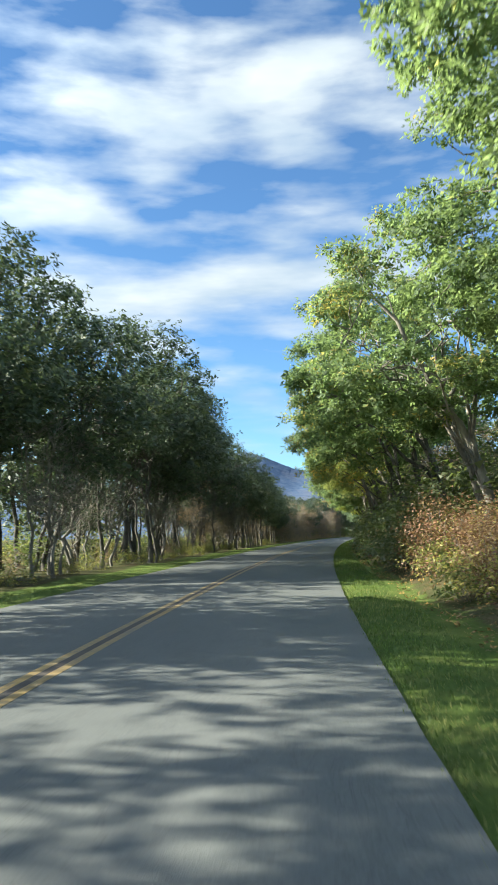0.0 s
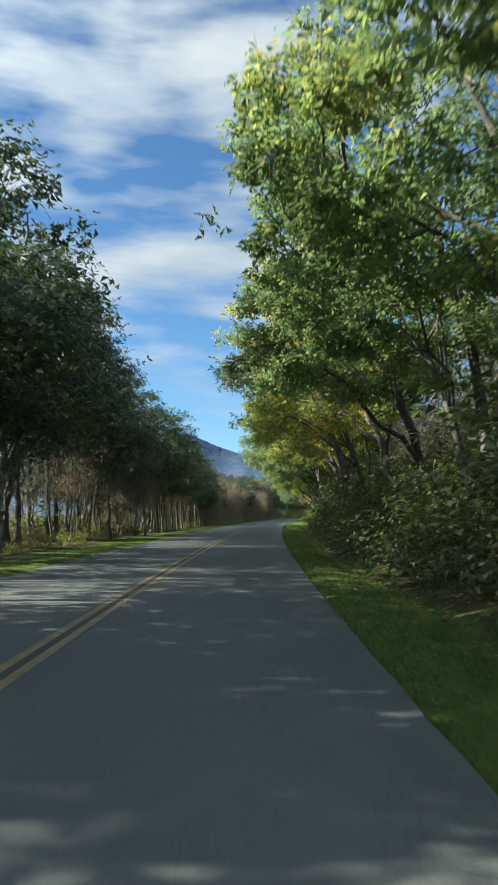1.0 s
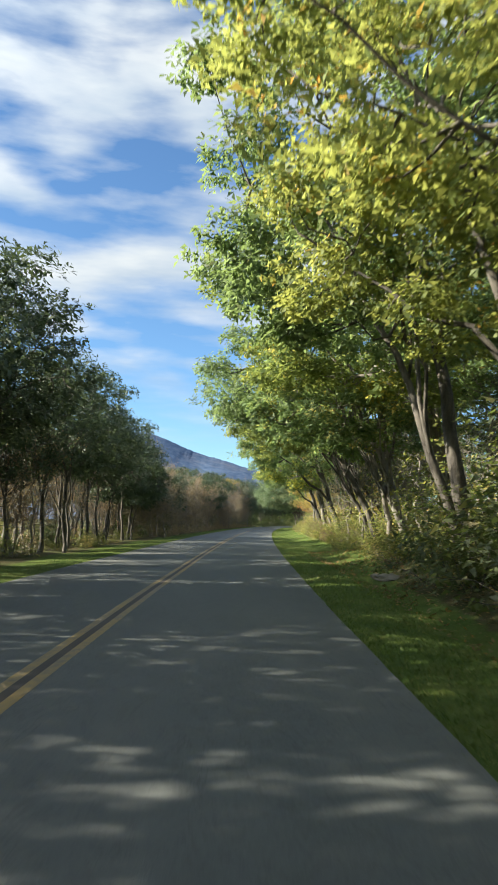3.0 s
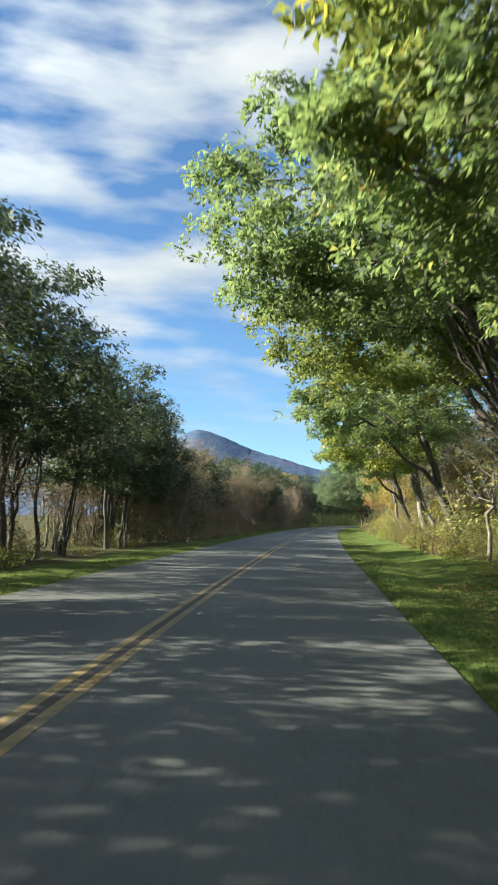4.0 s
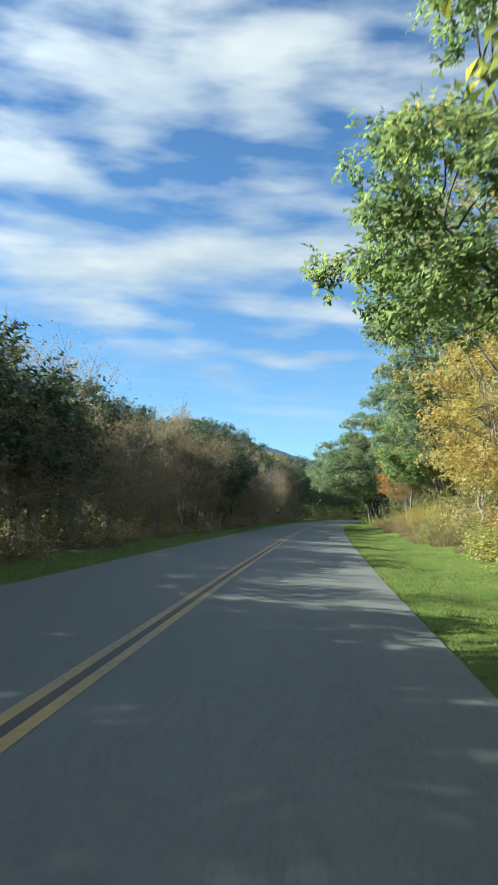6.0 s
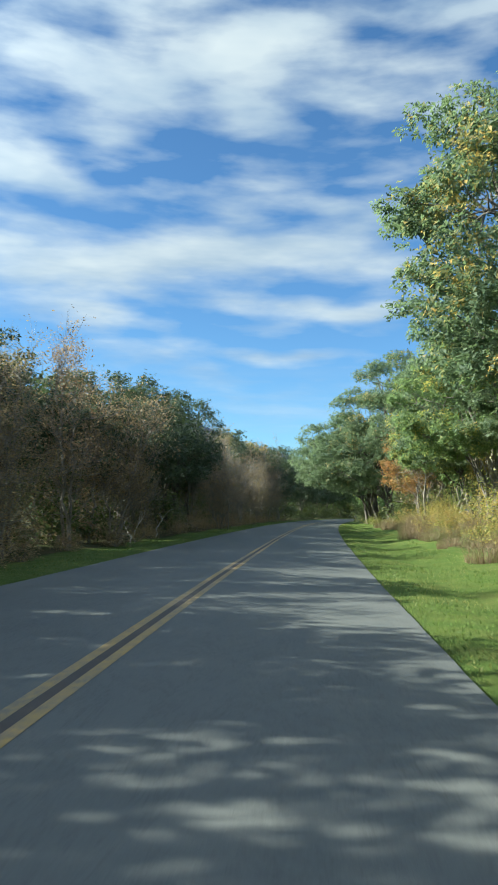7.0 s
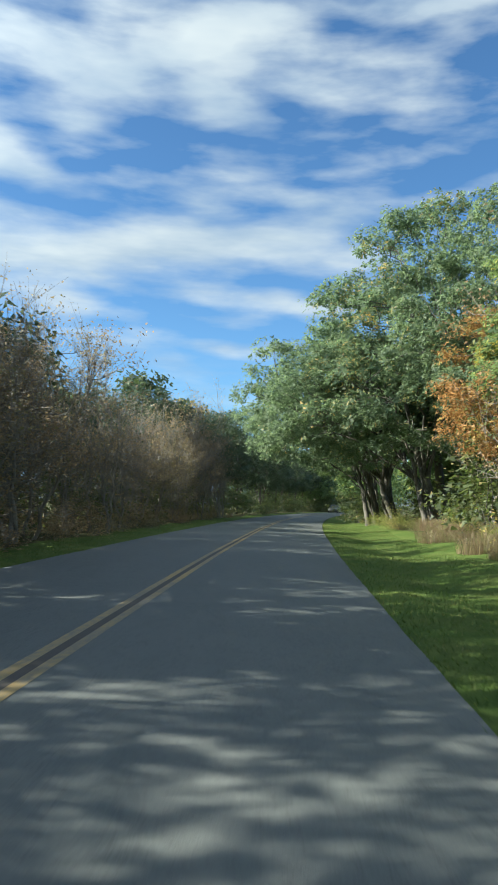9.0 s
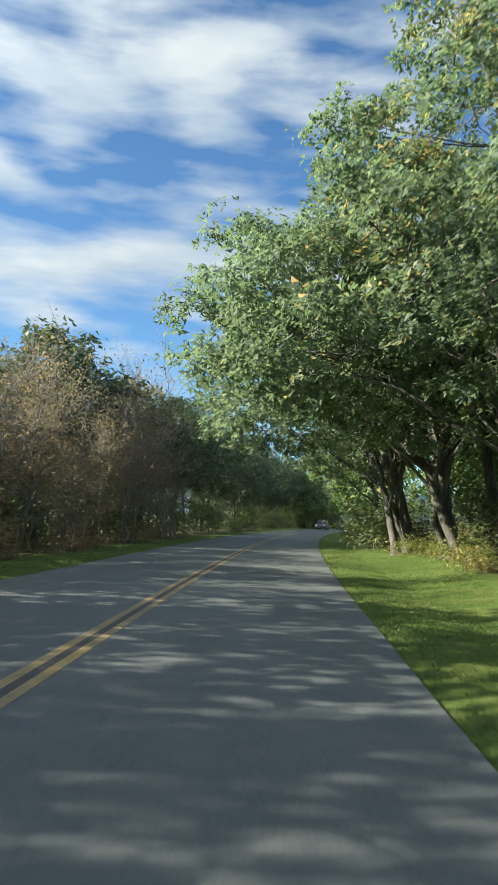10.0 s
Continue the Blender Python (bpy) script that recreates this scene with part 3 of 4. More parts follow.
# tall, clear trunk, reach, lean to the road, shift along it, stems
WIDE = [(10.4, 3.2, 3.5, 2.3, 0.4, 1), (11.2, 3.5, 3.6, 2.1, -0.6, 2), (9.4, 2.9, 3.6, 2.5, -0.4, 3)]
SLIM = [(11.8, 3.4, 2.9, 1.2, 0.3, 2), (10.8, 3.0, 2.8, 1.0, -0.4, 1), (12.4, 4.4, 3.0, 1.4, 0.5, 1)]
wides = [leafy_tree("oak_tree", 20 + i, tall, clear, reach, (-lean, dy), 52, 26, 12, 0.142, OAK, GREY_BARK if i == 2 else BARK, OAK_LABEL, stems, dome=0.26, puff=0.86, fill=420)
         for i, (tall, clear, reach, lean, dy, stems) in enumerate(WIDE)]
slims = [leafy_tree("oak_tree", 30 + i, tall, clear, reach, (-lean, dy), 46, 24, 13, 0.14, OAK, BARK, "green oak standing by the road's verge", stems)
         for i, (tall, clear, reach, lean, dy, stems) in enumerate(SLIM)]
golds = [leafy_tree("turning_oak_tree", 40 + i, tall, clear, reach, (-lean, dy), 58, 19, 10, 0.14, OAK_GOLD, BARK,
                    "oak with yellow and orange turning leaves beside the road", stems, puff=0.85, fill=160)
         for i, (tall, clear, reach, lean, dy, stems) in enumerate([(11.8, 3.4, 3.6, 2.3, 0.3, 2), (10.6, 3.0, 3.5, 2.2, -0.5, 1)])]
yellows = [leafy_tree("oak_tree", 46 + i, tall, clear, reach, (-lean, dy), 52, 25, 12, 0.14, OAK_YELLOW, GREY_BARK,
                      "oak with yellow-green sunlit leaves over the verge", stems, dome=0.26, puff=0.85, fill=360)
           for i, (tall, clear, reach, lean, dy, stems) in enumerate([(10.6, 3.0, 3.5, 2.2, 0.4, 2)])]
reachers = [leafy_tree("oak_tree", 58 + i, tall, clear, reach, (-lean, dy), 60, 24, 11, 0.135, OAK_YELLOW if i else OAK, BARK,
                       "oak whose long boughs hang over the road", 2, 0.16, 9, 0.85, dome=0.3, fill=260)
            for i, (tall, clear, reach, lean, dy) in enumerate([(9.6, 4.2, 3.4, 4.2, -0.3), (10.6, 3.8, 3.6, 4.0, 0.6)])]
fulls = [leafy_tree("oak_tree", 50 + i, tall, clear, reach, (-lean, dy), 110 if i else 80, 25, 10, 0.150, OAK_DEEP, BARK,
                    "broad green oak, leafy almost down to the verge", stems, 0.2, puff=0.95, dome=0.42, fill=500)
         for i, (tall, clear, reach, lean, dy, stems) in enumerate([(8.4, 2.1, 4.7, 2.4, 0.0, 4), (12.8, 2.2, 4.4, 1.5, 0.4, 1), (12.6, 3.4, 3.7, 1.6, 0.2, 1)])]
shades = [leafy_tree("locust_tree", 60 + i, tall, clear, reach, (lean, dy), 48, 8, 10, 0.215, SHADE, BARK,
                     "slim dark-trunked tree, shade put into its green crown colour", stems, 0.12, 5, 0.9, False, 0.36, 420, 0.2)
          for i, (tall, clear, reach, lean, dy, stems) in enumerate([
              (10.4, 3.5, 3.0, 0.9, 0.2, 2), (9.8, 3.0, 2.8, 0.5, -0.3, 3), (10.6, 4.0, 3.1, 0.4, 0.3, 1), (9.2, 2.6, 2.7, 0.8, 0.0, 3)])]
far_oaks = [leafy_tree("oak_tree", 70 + i, tall, clear, reach, (-lean, 0.2), 34, 7, 17, 0.28, OAK, BARK, "green oak at the edge of the wood", 1, 0.16, 4, 1.1, True, 0.34, 250, 0.2)
            for i, (tall, clear, reach, lean) in enumerate([(10.6, 2.6, 3.6, 1.0), (9.6, 2.0, 3.5, 0.6), (7.8, 1.2, 3.4, 0.4)])]
distant = [leafy_tree("oak_tree", 74 + i, tall, clear, 3.5, (-0.6, 0.2), 34, 6, 8, 0.42, OAK, BARK, "green oak on the far bend of the road", 1, 0.16, 3, 1.1, True, 0.4, 200, 0.26)
           for i, (tall, clear) in enumerate([(10.2, 1.8), (9.2, 1.4)])]
dims = [leafy_tree("locust_tree", 76 + i, tall, clear, reach, (0.0, 0.2), 32, 6, 14, 0.272, SHADE, BARK, "green tree with shade-dark leaves, added behind the left row", 1, 0.12, 3, 1.1, True, 0.42, 200, 0.24)
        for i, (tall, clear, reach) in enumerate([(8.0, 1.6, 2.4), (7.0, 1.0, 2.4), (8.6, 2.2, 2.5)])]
oranges = [leafy_tree("maple_tree", 80, 9.4, 2.4, 2.3, (-0.8, 0.0), 40, 7, 32, 0.125, ORANGE, GREY_BARK,
                      "maple tree in orange autumn leaf", 2, 0.10, 5, 0.8, False, 0.45, 80, 0.2)]
goldens = [leafy_tree("maple_tree", 82 + i, tall, clear, 2.4, (-lean, 0.0), clumps, 7, 26, 0.115, GOLDEN, BARE_BARK,
                      "thin-crowned maple with golden leaves and pale twigs", 2, 0.09, 8, 0.8, False, 0.45, 30, 0.22)
           for i, (tall, clear, lean, clumps) in enumerate([(9.4, 5.5, 1.7, 24), (8.4, 1.6, 0.8, 40)])]
bares = [bare_tree("bare_tree", 90 + i, tall, reach, 4600, BROWN, BARE_BARK, "leafless grey-brown tree with a few dry leaves")
         for i, (tall, reach) in enumerate([(8.0, 1.9), (8.9, 2.1), (7.2, 1.7)])]
bares += [bare_tree("bare_tree", 93 + i, tall, reach, 1500, BROWN, PALE_BARK, "leafless grey tree with pale twigs")
          for i, (tall, reach) in enumerate([(8.2, 2.0), (7.8, 1.8)])]
poles = [bare_tree("sapling", 95 + i, tall, reach, 900, SHADE, BARK if i else GREY_BARK, "thin dark sapling with sparse green leaves", 2, 0.35)
         for i, (tall, reach) in enumerate([(6.2, 1.3), (7.4, 1.5)])]


# right of the road: leaning oaks, some turning
def row(items, spin=12):
    return [(k, off, y, rng.uniform(-spin, spin), rng.uniform(0.97, 1.04)) for y, off, k in items]


plant(wides, row([(15, 7.6, 2), (20.5, 7.2, 0), (26.5, 7.0, 1), (31.5, 7.0, 0), (70.5, 7.2, 2), (207, 7.4, 1), (214, 7.2, 0)]) + [(1, 6.8, 62, 0, 1.25), (0, 7.0, 91, 0, 1.12), (2, 10.4, 148.5, 20, 0.98), (2, 11.2, 152.5, 70, 1.05), (0, 10.8, 158.5, -30, 0.9), (2, 11.2, 166.5, 110, 1.05), (0, 12.2, 170.5, 40, 1.0), (0, 7.3, 108, 20, 1.0)])
plant(yellows, [(0, 8.0, 67, 5, 1.25), (0, 9.4, 88.5, 140, 1.05), (0, 9.2, 80, 60, 1.0)] + row([(97.5, 6.9, 0)]))
plant(reachers, [(0, 7.3, 76.8, 0, 1.05), (1, 7.9, 81.4, 0, 1.0)])
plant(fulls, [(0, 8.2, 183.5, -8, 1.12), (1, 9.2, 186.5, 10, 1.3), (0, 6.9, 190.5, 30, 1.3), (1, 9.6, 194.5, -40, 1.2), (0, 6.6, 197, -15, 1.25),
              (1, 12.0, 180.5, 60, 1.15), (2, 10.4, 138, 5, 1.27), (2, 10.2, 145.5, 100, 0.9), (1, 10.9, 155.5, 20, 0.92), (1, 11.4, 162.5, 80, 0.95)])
plant(slims, row([(4, 8.3, 2), (10, 8.4, 0)]) + [(0, 9.0, 57.5, 30, 1.1), (1, 9.4, 66, 80, 1.0), (2, 9.6, 75, 60, 1.0)])
plant(golds, row([(36.8, 7.0, 1), (42, 6.1, 0), (47.5, 6.6, 1), (52.5, 6.8, 0), (56.8, 7.2, 1)]))
plant(oranges, [(0, 9.0, 172.5, 20, 0.82)])
plant(goldens, [(0, 7.0, 114.5, 10, 1.0), (1, 7.8, 120.5, 0, 0.95), (1, 8.2, 126.5, 140, 1.1), (1, 9.4, 132, 60, 0.9), (1, 10.5, 150, 90, 0.6), (0, 9.0, 111, 200, 0.9), (1, 8.8, 95, 30, 0.55), (1, 9.4, 99.5, 160, 0.6), (1, 8.7, 104, 250, 0.5), (1, 9.0, 88, 80, 0.5), (1, -10.2, 223, 40, 1.42)])
# the wood behind, and the far bend
back = []
for y in range(-4, 222, 9):
    back.append((rng.randrange(3), rng.uniform(11.5, 17), y + rng.uniform(-2, 2), rng.uniform(0, 360), rng.uniform(0.85, 1.05)))
for y in list(range(108, 128, 6)) + list(range(134, 180, 7)) + list(range(190, 214, 6)):
    back.append((rng.randrange(2), rng.uniform(12.6, 14.0), y + rng.uniform(-1, 1), rng.uniform(-30, 30), rng.uniform(1.0, 1.2)))
far = []
for y in range(222, 320, 7):
    far.append((rng.randrange(2), rng.uniform(6.8, 7.8), y + rng.uniform(-2, 2), rng.uniform(-20, 20), rng.uniform(0.9, 1.05)))
for x in range(-66, 78, 4):
    if abs(x) < 5:
        continue
    far.append((rng.randrange(2), x, 345 + rng.uniform(-10, 8), rng.uniform(0, 360), rng.uniform(0.95, 1.2)))
for y in range(292, 346, 4):
    far.append((rng.randrange(2), -rng.uniform(6.5, 12), y + rng.uniform(-1, 1), rng.uniform(0, 360), rng.uniform(0.9, 1.1)))
back = [(k, off + (4 if 55 < y < 128 else 0), y, turn, scale * (0.75 if 55 < y < 128 else 1)) for k, off, y, turn, scale in back]
plant(far_oaks, back)
plant(distant, far)

# left of the road
TOPS_AT = (-20, 12, 30, 47, 60, 66, 70, 86, 95, 101, 111, 122, 132, 142, 152, 160, 168, 175, 182, 188, 195, 204, 214, 235, 330)
TOPS = (9.8, 11.4, 11.9, 11.7, 10.8, 9.4, 8.0, 8.2, 7.7, 7.5, 6.3, 6.9, 7.2, 7.1, 7.4, 8.9, 9.0, 8.7, 7.9, 7.2, 7.6, 10.0, 10.4, 11.2, 11.5)


def top_at(y):
    return float(np.interp(y, TOPS_AT, TOPS))


left = []
# up to about y 20 these stay out of view, standing for their shade
for y in list(np.arange(-12, 103, 2.7)) + list(np.arange(142.5, 168, 2.6)) + list(np.arange(214, 320, 5.4)):
    at = y + rng.uniform(-0.9, 0.9)
    off = -rng.uniform(5.7, 7.8) if 62 < y < 100 else -rng.uniform(6.9, 8.8)
    left.append((rng.randrange(4), off, at, rng.uniform(-40, 40), top_at(at) / 10.5 * rng.uniform(0.93, 1.05)))
# lowered trees let bands of sun reach the road
left = [(k, off, y, turn, scale * (0.5 if -2.5 < y < 1 or 9 < y < 12.5 or 26.2 < y < 28.8 else 1)) for k, off, y, turn, scale in left]
# green trees added behind the bare row to shade the road
for y in np.arange(102, 142, 3.4):
    left.append((rng.randrange(4), -rng.uniform(8.4, 9.8), y, rng.uniform(-60, 60), top_at(y) / 10.5 * rng.uniform(0.9, 1.0)))
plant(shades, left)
deep = []
for y in np.arange(-8, 97, 8.0):
    deep.append((rng.randrange(3), -rng.uniform(11, 15), y + rng.uniform(-2, 2), rng.uniform(0, 360), top_at(y) / 8.2 * rng.uniform(0.82, 0.94)))
# more added trees, mostly hidden behind the row, that shade the road
for y in list(np.arange(98, 150, 3.4)) + list(np.arange(147, 166, 2.4)) + list(np.arange(166, 216, 3.0)) + list(np.arange(216, 320, 8.0)):
    off = -rng.uniform(8.0, 10.2) if y < 150 else -rng.uniform(10.0, 13.5)
    deep.append((rng.randrange(3), off, y + rng.uniform(-1.2, 1.2), rng.uniform(0, 360), top_at(y) / 8.2 * rng.uniform(0.85, 1.0) * (0.94 - 0.06 * (off + 8.8))))
# an extra added row to deepen the road's shade here
for y in np.arange(103, 122, 2.6):
    deep.append((rng.randrange(3), -rng.uniform(7.0, 8.0), y, rng.uniform(0, 360), top_at(y) / 8.6 * rng.uniform(0.85, 0.97)))
# left out where bands of sun cross the road
deep = [place for place in deep if not (-4 < place[2] < 2 or 8 < place[2] < 13.5 or 25 < place[2] < 30)]
plant(dims, deep)
bare_places = []
for start, end, step, pick in ((100, 150, 2.9, 0), (165, 212, 3.1, 3)):
    for y in np.arange(start, end, step):
        for lo, hi, low in ((5.1, 6.4, rng.uniform(0.62, 0.98)), (7.0, 9.0, 1.05)):
            at = y + rng.uniform(-0.7, 0.7)
            kind = pick + rng.randrange(3) if rng.random() < 0.8 else rng.randrange(5)
            bare_places.append((min(kind, 4), -rng.uniform(lo, hi), at, rng.uniform(0, 360), top_at(at) / 8.1 * low * rng.uniform(0.78, 0.96) * (1.1 if y > 150 else 1.0)))
for y in np.arange(48, 100, 3.0):
    bare_places.append((rng.randrange(3), -rng.uniform(5.7, 8.5), y + rng.uniform(-1, 1), rng.uniform(0, 360), rng.uniform(0.55, 0.85)))
for y in np.arange(28, 62, 2.6):
    bare_places.append((rng.randrange(3), rng.uniform(8.6, 13.5), y + rng.uniform(-1, 1), rng.uniform(0, 360), rng.uniform(0.7, 0.95)))
bare_places += [(k % 3, off, y, 50.0 * k, 0.72) for k, (off, y) in enumerate([(8.6, 94.5), (9.8, 97), (8.4, 100.5), (9.6, 103), (8.8, 106)])]
bare_places += [(1, 9.4, 170.5, 40, 1.25), (0, 10.4, 177.5, 140, 1.4)]
plant(bares, bare_places)
pole_places = []
for y in np.arange(14, 100, 2.6):
    pole_places.append((rng.randrange(2), -rng.uniform(5.4, 9.0), y + rng.uniform(-1.2, 1.2), rng.uniform(0, 360), rng.uniform(0.8, 1.1)))
for y in np.arange(40, 112, 4.0):
    pole_places.append((0, rng.uniform(6.8, 11.0), y + rng.uniform(-1.2, 1.2), rng.uniform(0, 360), rng.uniform(0.9, 1.25)))
plant(poles, pole_places)

# ---------------------------------------------------------------- shrubs and tall grass
dark = [bush("shrub", 110 + i, tall, wide, 66, 15, 0.138, BUSH, BARK, "dense dark green shrub under the trees")
        for i, (tall, wide) in enumerate([(2.2, 1.6), (1.5, 1.5)])]
rust = [bush("shrub", 120 + i, tall, wide, 150, 26, 0.066, RUST, GREY_BARK, "rust-brown shrub with reddish autumn leaves")
        for i, (tall, wide) in enumerate([(2.2, 1.4), (1.5, 1.2)])]
lit = [bush("scrub", 130 + i, tall, wide, 64, 18, 0.136, SCRUB, GREY_BARK, "olive-green scrub on the woodland floor")
       for i, (tall, wide) in enumerate([(2.6, 1.9), (1.5, 1.6)])]
tall_lit = [bush("scrub", 132, 3.6, 2.3, 110, 15, 0.118, SCRUB, GREY_BARK, "tall yellow-green scrub under the oaks")]
golden_low = [bush("shrub", 138, 2.4, 1.8, 90, 20, 0.10, GOLDEN, GREY_BARK, "low golden-leaved shrub at the wood's edge")]
thicket = [bush("brush", 134 + i, tall, wide, 86, 12, 0.115, BROWN, BARE_BARK, "grey-brown twiggy brush under bare trees")
           for i, (tall, wide) in enumerate([(3.0, 1.5), (2.2, 1.6)])]
straw = [tall_grass("grass_clump", 140 + i, tall, 0.8, 420, STRAW, "tall dry tan grass at the verge's edge") for i, tall in enumerate([1.0, 0.7])]


def spread(count, lo, hi, start, end, step, small, big, jitter=1.0):
    return [(rng.randrange(count), rng.uniform(lo, hi), y + rng.uniform(-jitter, jitter), rng.uniform(0, 360), rng.uniform(small, big))
            for y in np.arange(start, end, step)]


plant(dark, spread(2, 5.2, 5.9, 17, 60, 1.3, 0.65, 1.0, 0.5) + spread(2, 6.4, 7.6, 16, 60, 2.0, 1.1, 1.5) + spread(2, 8.6, 10, 10, 28, 4.0, 1.4, 1.8) + spread(2, 8.5, 11, 174, 200, 2.8, 1.1, 1.7) + spread(2, 5.6, 7.4, 199, 250, 1.7, 0.7, 1.2)
      + spread(2, -9.5, -7.2, 0, 98, 3.6, 0.5, 0.9) + spread(2, -9, -7.2, 99, 216, 2.8, 1.0, 1.6) + spread(2, -8.5, -6.2, 216, 300, 3.0, 1.0, 1.5) + [(i % 2, off, 334 + rng.uniform(-2, 2), rng.uniform(0, 360), rng.uniform(1.9, 2.6)) for i, off in enumerate(np.arange(-26, 74, 3.6)) if abs(off) > 4.5] + spread(2, -9.5, -5.0, 296, 346, 2.8, 1.8, 2.5))
plant(rust, spread(2, 5.2, 6.8, 5, 18, 1.5, 0.7, 1.05, 0.5))
plant(lit, spread(2, 4.9, 6.2, 6, 18, 2.0, 0.3, 0.6) + spread(2, -16, -11, 14, 100, 5.0, 0.9, 1.4) + spread(2, 6.2, 8.0, 60, 130, 2.4, 0.4, 0.8) + spread(2, 5.6, 6.4, 62, 112, 3.2, 0.25, 0.45) + spread(2, 7.2, 8.8, 130, 181, 2.6, 0.25, 0.5) + spread(2, 6.0, 7.6, 184, 225, 1.6, 0.25, 0.5)
      + spread(2, -6.4, -5.5, -4, 98, 4.0, 0.25, 0.5))
plant(golden_low, spread(1, 7.8, 9.2, 116, 168, 3.0, 0.4, 0.8))
plant(tall_lit, spread(1, 9.0, 12.5, 28, 58, 3.2, 0.6, 0.95) + spread(1, 8.2, 10.6, 58, 132, 2.6, 0.75, 1.15) + spread(1, 9.0, 11.0, 132, 181, 4.0, 0.4, 0.75))
plant(thicket, spread(2, -5.7, -4.7, 104, 214, 2.0, 0.22, 0.45) + spread(2, -7.4, -6.0, 99, 150, 2.6, 0.45, 0.75) + spread(2, -7.4, -6.1, 150, 216, 3.0, 0.4, 0.7) + spread(2, -9.0, -6.6, 14, 99, 3.6, 0.35, 0.6)
      + spread(2, 7.5, 10, 108, 140, 3.0, 0.8, 1.1))
plant(straw, spread(2, 6.6, 10.0, 84, 112, 0.8, 0.8, 1.4, 0.5) + spread(2, 6.1, 7.9, 85, 184, 1.4, 0.22, 0.85, 1.2) + spread(2, 7.2, 9.0, 112, 184, 1.8, 0.35, 1.1, 1.4))


# ---------------------------------------------------------------- mown grass and fallen leaves
def scatter(name, seed, count, spots, size, mat, label, upright):
    rs = np.random.default_rng(seed)
    off, y = spots(rs, count)
    pos = np.stack([line_x(y) + off, y, height(off, y) - 0.005], 1)
    if upright:
        normal = rs.normal(0, 1, (count, 3)) * [1, 1, 0.2]
        along = rs.normal(0, 0.45, (count, 3)) + [0, 0, 1.0]
        v, f = leaf_quads(pos, normal, along, size * rs.uniform(0.5, 1.4, count), 0.30, True)
    else:
        pos[:, 2] += 0.02
        v, f = leaf_quads(pos, rs.normal(0, 0.4, (count, 3)) + [0, 0, 1.0], rs.normal(0, 1, (count, 3)), size * rs.uniform(0.6, 1.3, count), 0.7)
    tagged(new(name, quad_mesh(name, v, f, mat)), label, "grass" if upright else "leaf litter", kind="stuff")


def verge_spots(rs, count):
    y = rs.uniform(-5, 200, count)
    wide = np.interp(y, (40, 60, 80), (1.1, 1.5, 2.9))
    side = rs.uniform(0, 1, count) < 0.82
    off = np.where(side, 2.99 + wide * rs.uniform(0, 1, count) ** 1.25, -2.99 - 1.5 * rs.uniform(0, 1, count))
    return off, y


def litter_spots(rs, count):
    y = rs.uniform(-6, 80, count)
    return 4.2 + 2.9 * rs.uniform(0, 1, count) ** 1.1, y


scatter("verge_grass", 31, 130000, verge_spots, 0.044, BLADE, "short mown green grass along the road's edge", True)
scatter("fallen_leaves", 32, 11000, litter_spots, 0.065, LITTER, "brown fallen leaves under the roadside trees", False)


# ---------------------------------------------------------------- small things
def build_stone(seed, off, y, size):
    rs = np.random.default_rng(seed)
    bm = bmesh.new()
    bmesh.ops.create_icosphere(bm, subdivisions=2, radius=1.0)
    for v in bm.verts:
        v.co = Vector((v.co.x * size[0], v.co.y * size[1], v.co.z * size[2])) * (1 + 0.35 * noise.noise(v.co * 1.7 + Vector((seed, 0, 0))))
    me = bpy.data.meshes.new("stone")
    bm.to_mesh(me)
    bm.free()
    me.materials.append(STONE)
    ob = tagged(new("stone", me), "grey-brown weathered stone half sunk in leaf litter", "stone")
    ob.matrix_basis = pose(float(line_x(y)) + off, y, float(height(off, y)) + size[2] * 0.35, 0, 0, rs.uniform(0, 360))


STONE = plain_material("stone", (0.22, 0.195, 0.16), 0.95, 0.0, 9.0, 0.45)
build_stone(1, 4.6, 37.0, (0.2, 0.15, 0.10))
build_stone(2, 5.0, 63.0, (0.7, 0.35, 0.10))
build_stone(3, 4.7, 33.5, (0.16, 0.14, 0.09))


def build_dead_limb(seed, off, y, turn, reach):
    """A pale fallen limb with a few forks, leaning in the brush."""
    rs = np.random.default_rng(seed)
    t = Tubes()
    a, b = np.array([0, 0, 0.0]), np.array([reach, 0.2, 0.95])
    p = bow(a, b, 0.12, 9, rs, 0.04)
    t.add(p, np.linspace(0.030, 0.009, 9), 6)
    for i in (3, 5, 6, 7):
        e = p[i] + np.array([rs.uniform(0.3, 0.9), rs.uniform(-0.4, 0.4), rs.uniform(-0.1, 0.5)])
        t.add(bow(p[i], e, 0.05, 4, rs, 0.02), [0.013, 0.011, 0.008, 0.005], 5)
    ob = tagged(new("dead_branch", t.mesh("dead_branch", PALE)), "bleached dead branch caught in roadside brush", "branch")
    ob.matrix_basis = pose(float(line_x(y)) + off, y, float(height(off, y)) + 0.02, 0, 0, turn)


PALE = bark_material("bleached_wood", (0.26, 0.24, 0.215), (0.46, 0.43, 0.39))
build_dead_limb(1, -5.4, 144.0, 86, 3.4)
build_dead_limb(2, -5.3, 147.6, 84, 2.8)
build_dead_limb(3, -4.9, 141.5, 105, 2.0)


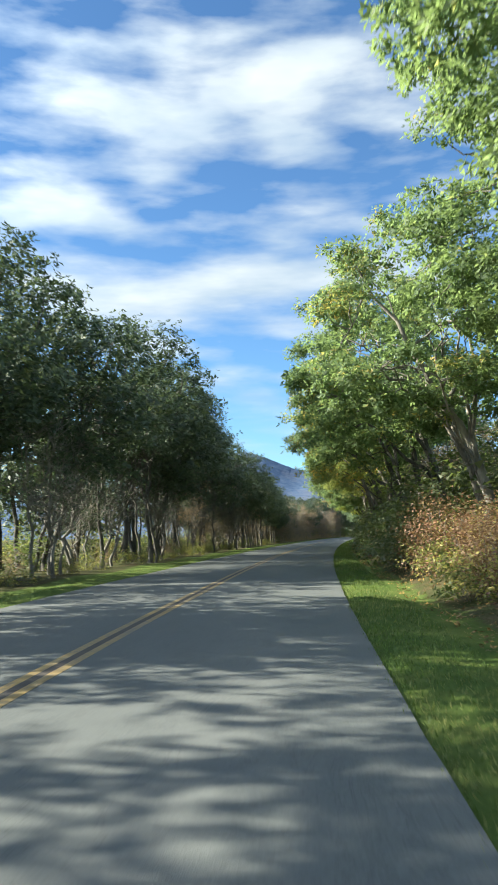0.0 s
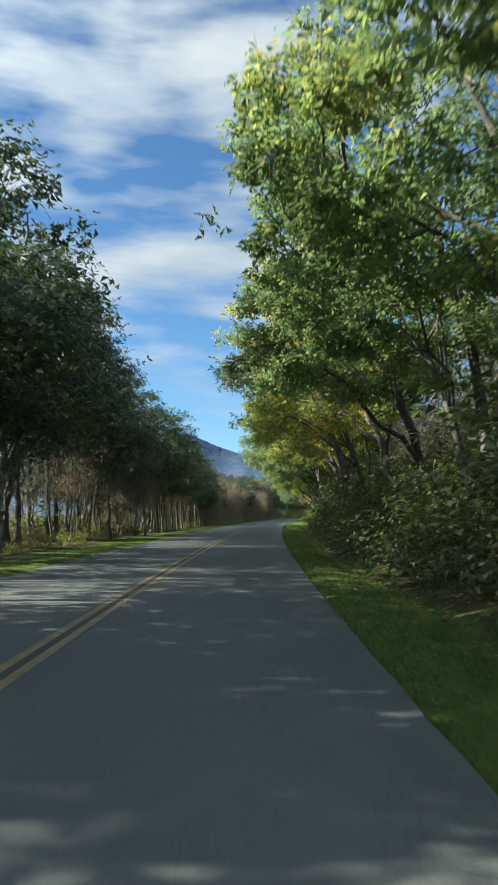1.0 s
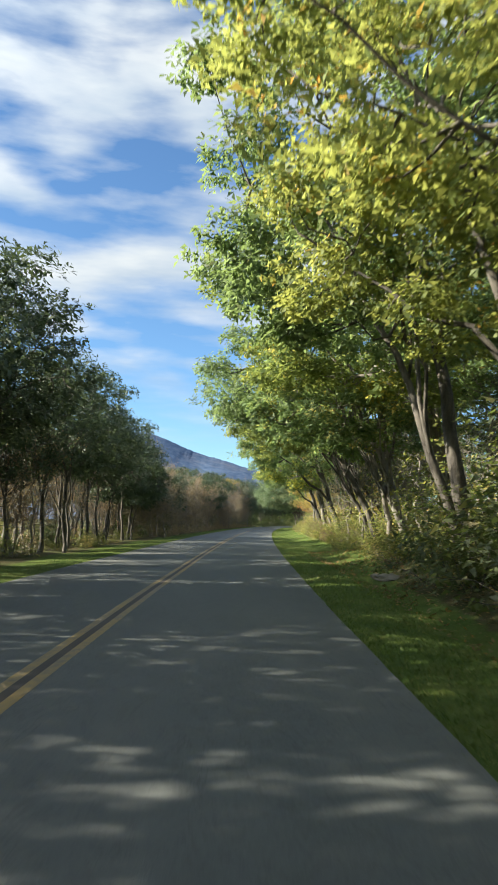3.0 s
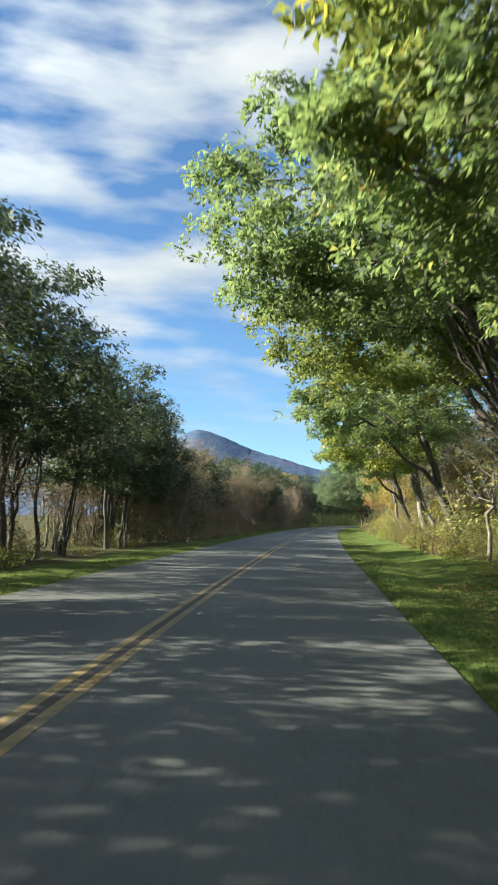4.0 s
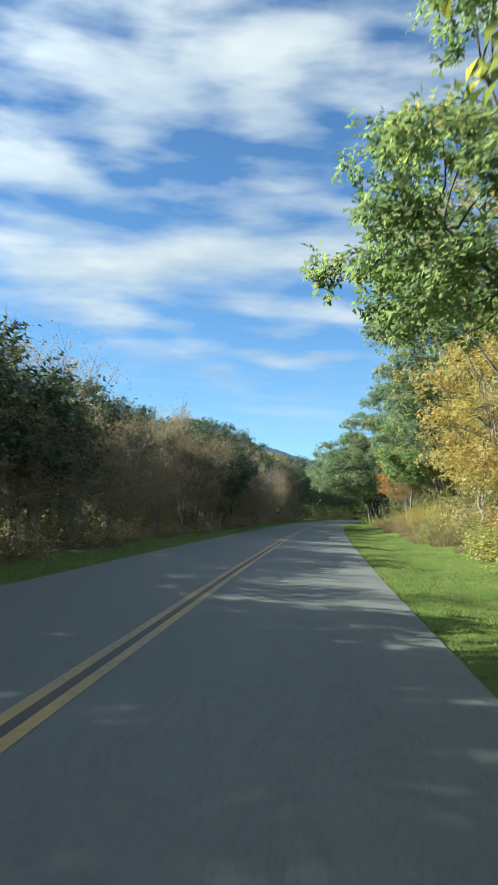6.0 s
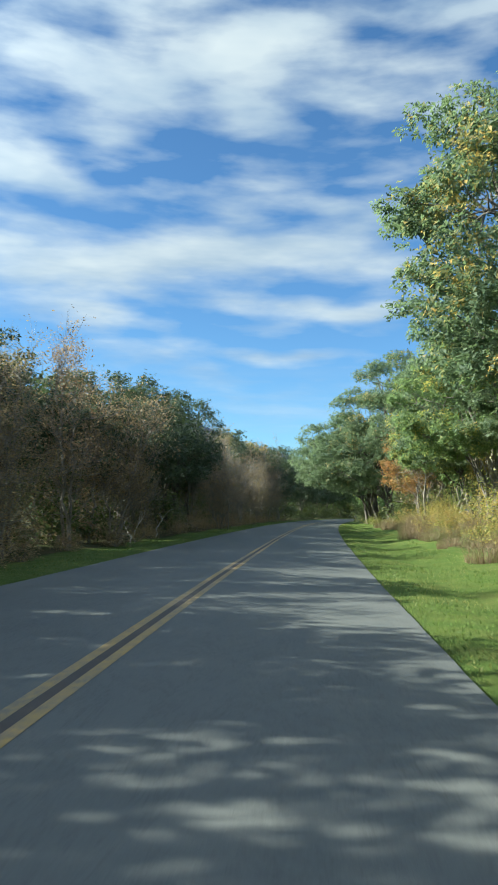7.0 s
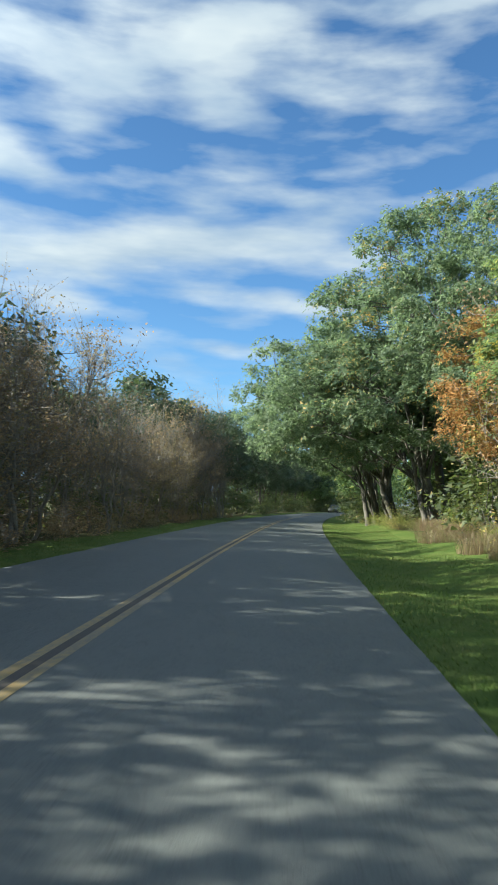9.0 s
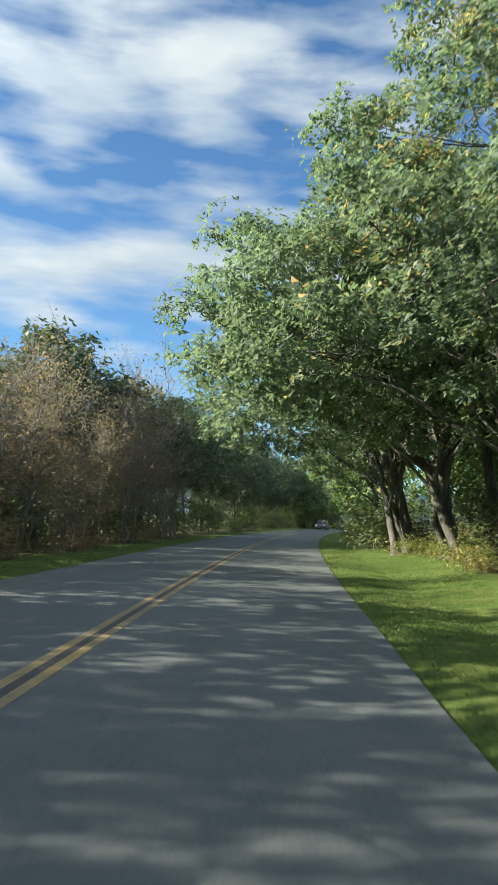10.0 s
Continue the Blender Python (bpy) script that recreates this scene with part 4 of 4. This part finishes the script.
def build_car(off, y, turn):
    """A small dark saloon on the far bend."""
    root = tagged(new("car"), "dark grey saloon car on the far bend of the road", "car")
    paint = plain_material("car_paint", (0.11, 0.115, 0.125), 0.3, 0.4, 30.0, 0.1)
    glass = plain_material("car_glass", (0.02, 0.025, 0.03), 0.3, 0.0, 5.0, 0.1)
    rubber = plain_material("tyre", (0.02, 0.02, 0.02), 0.85, 0.0, 40.0, 0.3)
    alloy = plain_material("alloy", (0.45, 0.46, 0.48), 0.35, 0.9, 40.0, 0.1)
    lamp = plain_material("headlight", (0.75, 0.78, 0.8), 0.15, 0.0, 5.0, 0.05)

    def loft(name, sections, mat, parent):
        bm = bmesh.new()
        rings = []
        for yy, half_low, half_high, low, high in sections:
            ring = [(-half_low, low), (-half_low * 1.02, (low + high) / 2), (-half_high, high - 0.04), (-half_high * 0.9, high),
                    (half_high * 0.9, high), (half_high, high - 0.04), (half_low * 1.02, (low + high) / 2), (half_low, low)]
            rings.append([bm.verts.new((x, yy, z)) for x, z in ring])
        for r, q in zip(rings, rings[1:]):
            for i in range(8):
                bm.faces.new((r[i], r[(i + 1) % 8], q[(i + 1) % 8], q[i]))
        bm.faces.new(rings[0][::-1])
        bm.faces.new(rings[-1])
        bmesh.ops.recalc_face_normals(bm, faces=bm.faces)
        me = bpy.data.meshes.new(name)
        bm.to_mesh(me)
        bm.free()
        me.materials.append(mat)
        return part(name, me, parent)

    loft("body", [(-2.25, 0.72, 0.70, 0.35, 0.66), (-2.05, 0.84, 0.80, 0.22, 0.78), (-1.0, 0.89, 0.86, 0.2, 0.92), (0.6, 0.9, 0.87, 0.2, 0.94),
                  (1.9, 0.87, 0.84, 0.22, 0.98), (2.2, 0.76, 0.74, 0.34, 0.9)], paint, root)
    loft("cabin", [(-0.95, 0.80, 0.74, 0.88, 0.93), (-0.25, 0.80, 0.62, 0.88, 1.40), (0.8, 0.80, 0.63, 0.88, 1.43), (1.65, 0.78, 0.70, 0.88, 1.0)], glass, root)
    loft("roof", [(-0.2, 0.64, 0.60, 1.385, 1.43), (0.3, 0.66, 0.62, 1.40, 1.46), (0.85, 0.64, 0.60, 1.385, 1.45)], paint, root)
    for sx in (-1, 1):
        loft("headlight", [(-2.21, 0.14, 0.12, 0.56, 0.70), (-2.10, 0.17, 0.15, 0.54, 0.72)], lamp, root).location = (sx * 0.6, -0.04, 0)
        for wy in (-1.4, 1.35):
            for kind, rad, wide, mat in (("tyre", 0.32, 0.21, rubber), ("rim", 0.21, 0.225, alloy)):
                bm = bmesh.new()
                bmesh.ops.create_cone(bm, cap_ends=True, segments=24, radius1=rad, radius2=rad, depth=wide)
                bmesh.ops.bevel(bm, geom=[e for e in bm.edges if len(e.link_faces) == 2 and e.calc_face_angle(0) > 1], offset=0.025, segments=2, affect="EDGES")
                me = bpy.data.meshes.new(kind)
                bm.to_mesh(me)
                bm.free()
                me.materials.append(mat)
                if kind == "tyre":
                    wheel = part("wheel", me, root)
                    wheel.matrix_basis = pose(sx * 0.80, wy, 0.32, 0, 90, 0)
                else:
                    part("rim", me, wheel)
    root.matrix_basis = pose(float(line_x(y)) + off, y, float(road_z(off, y)) + 0.0, 0, 0, turn - math.degrees(slant(y)))


build_car(-1.6, 288.0, 0)
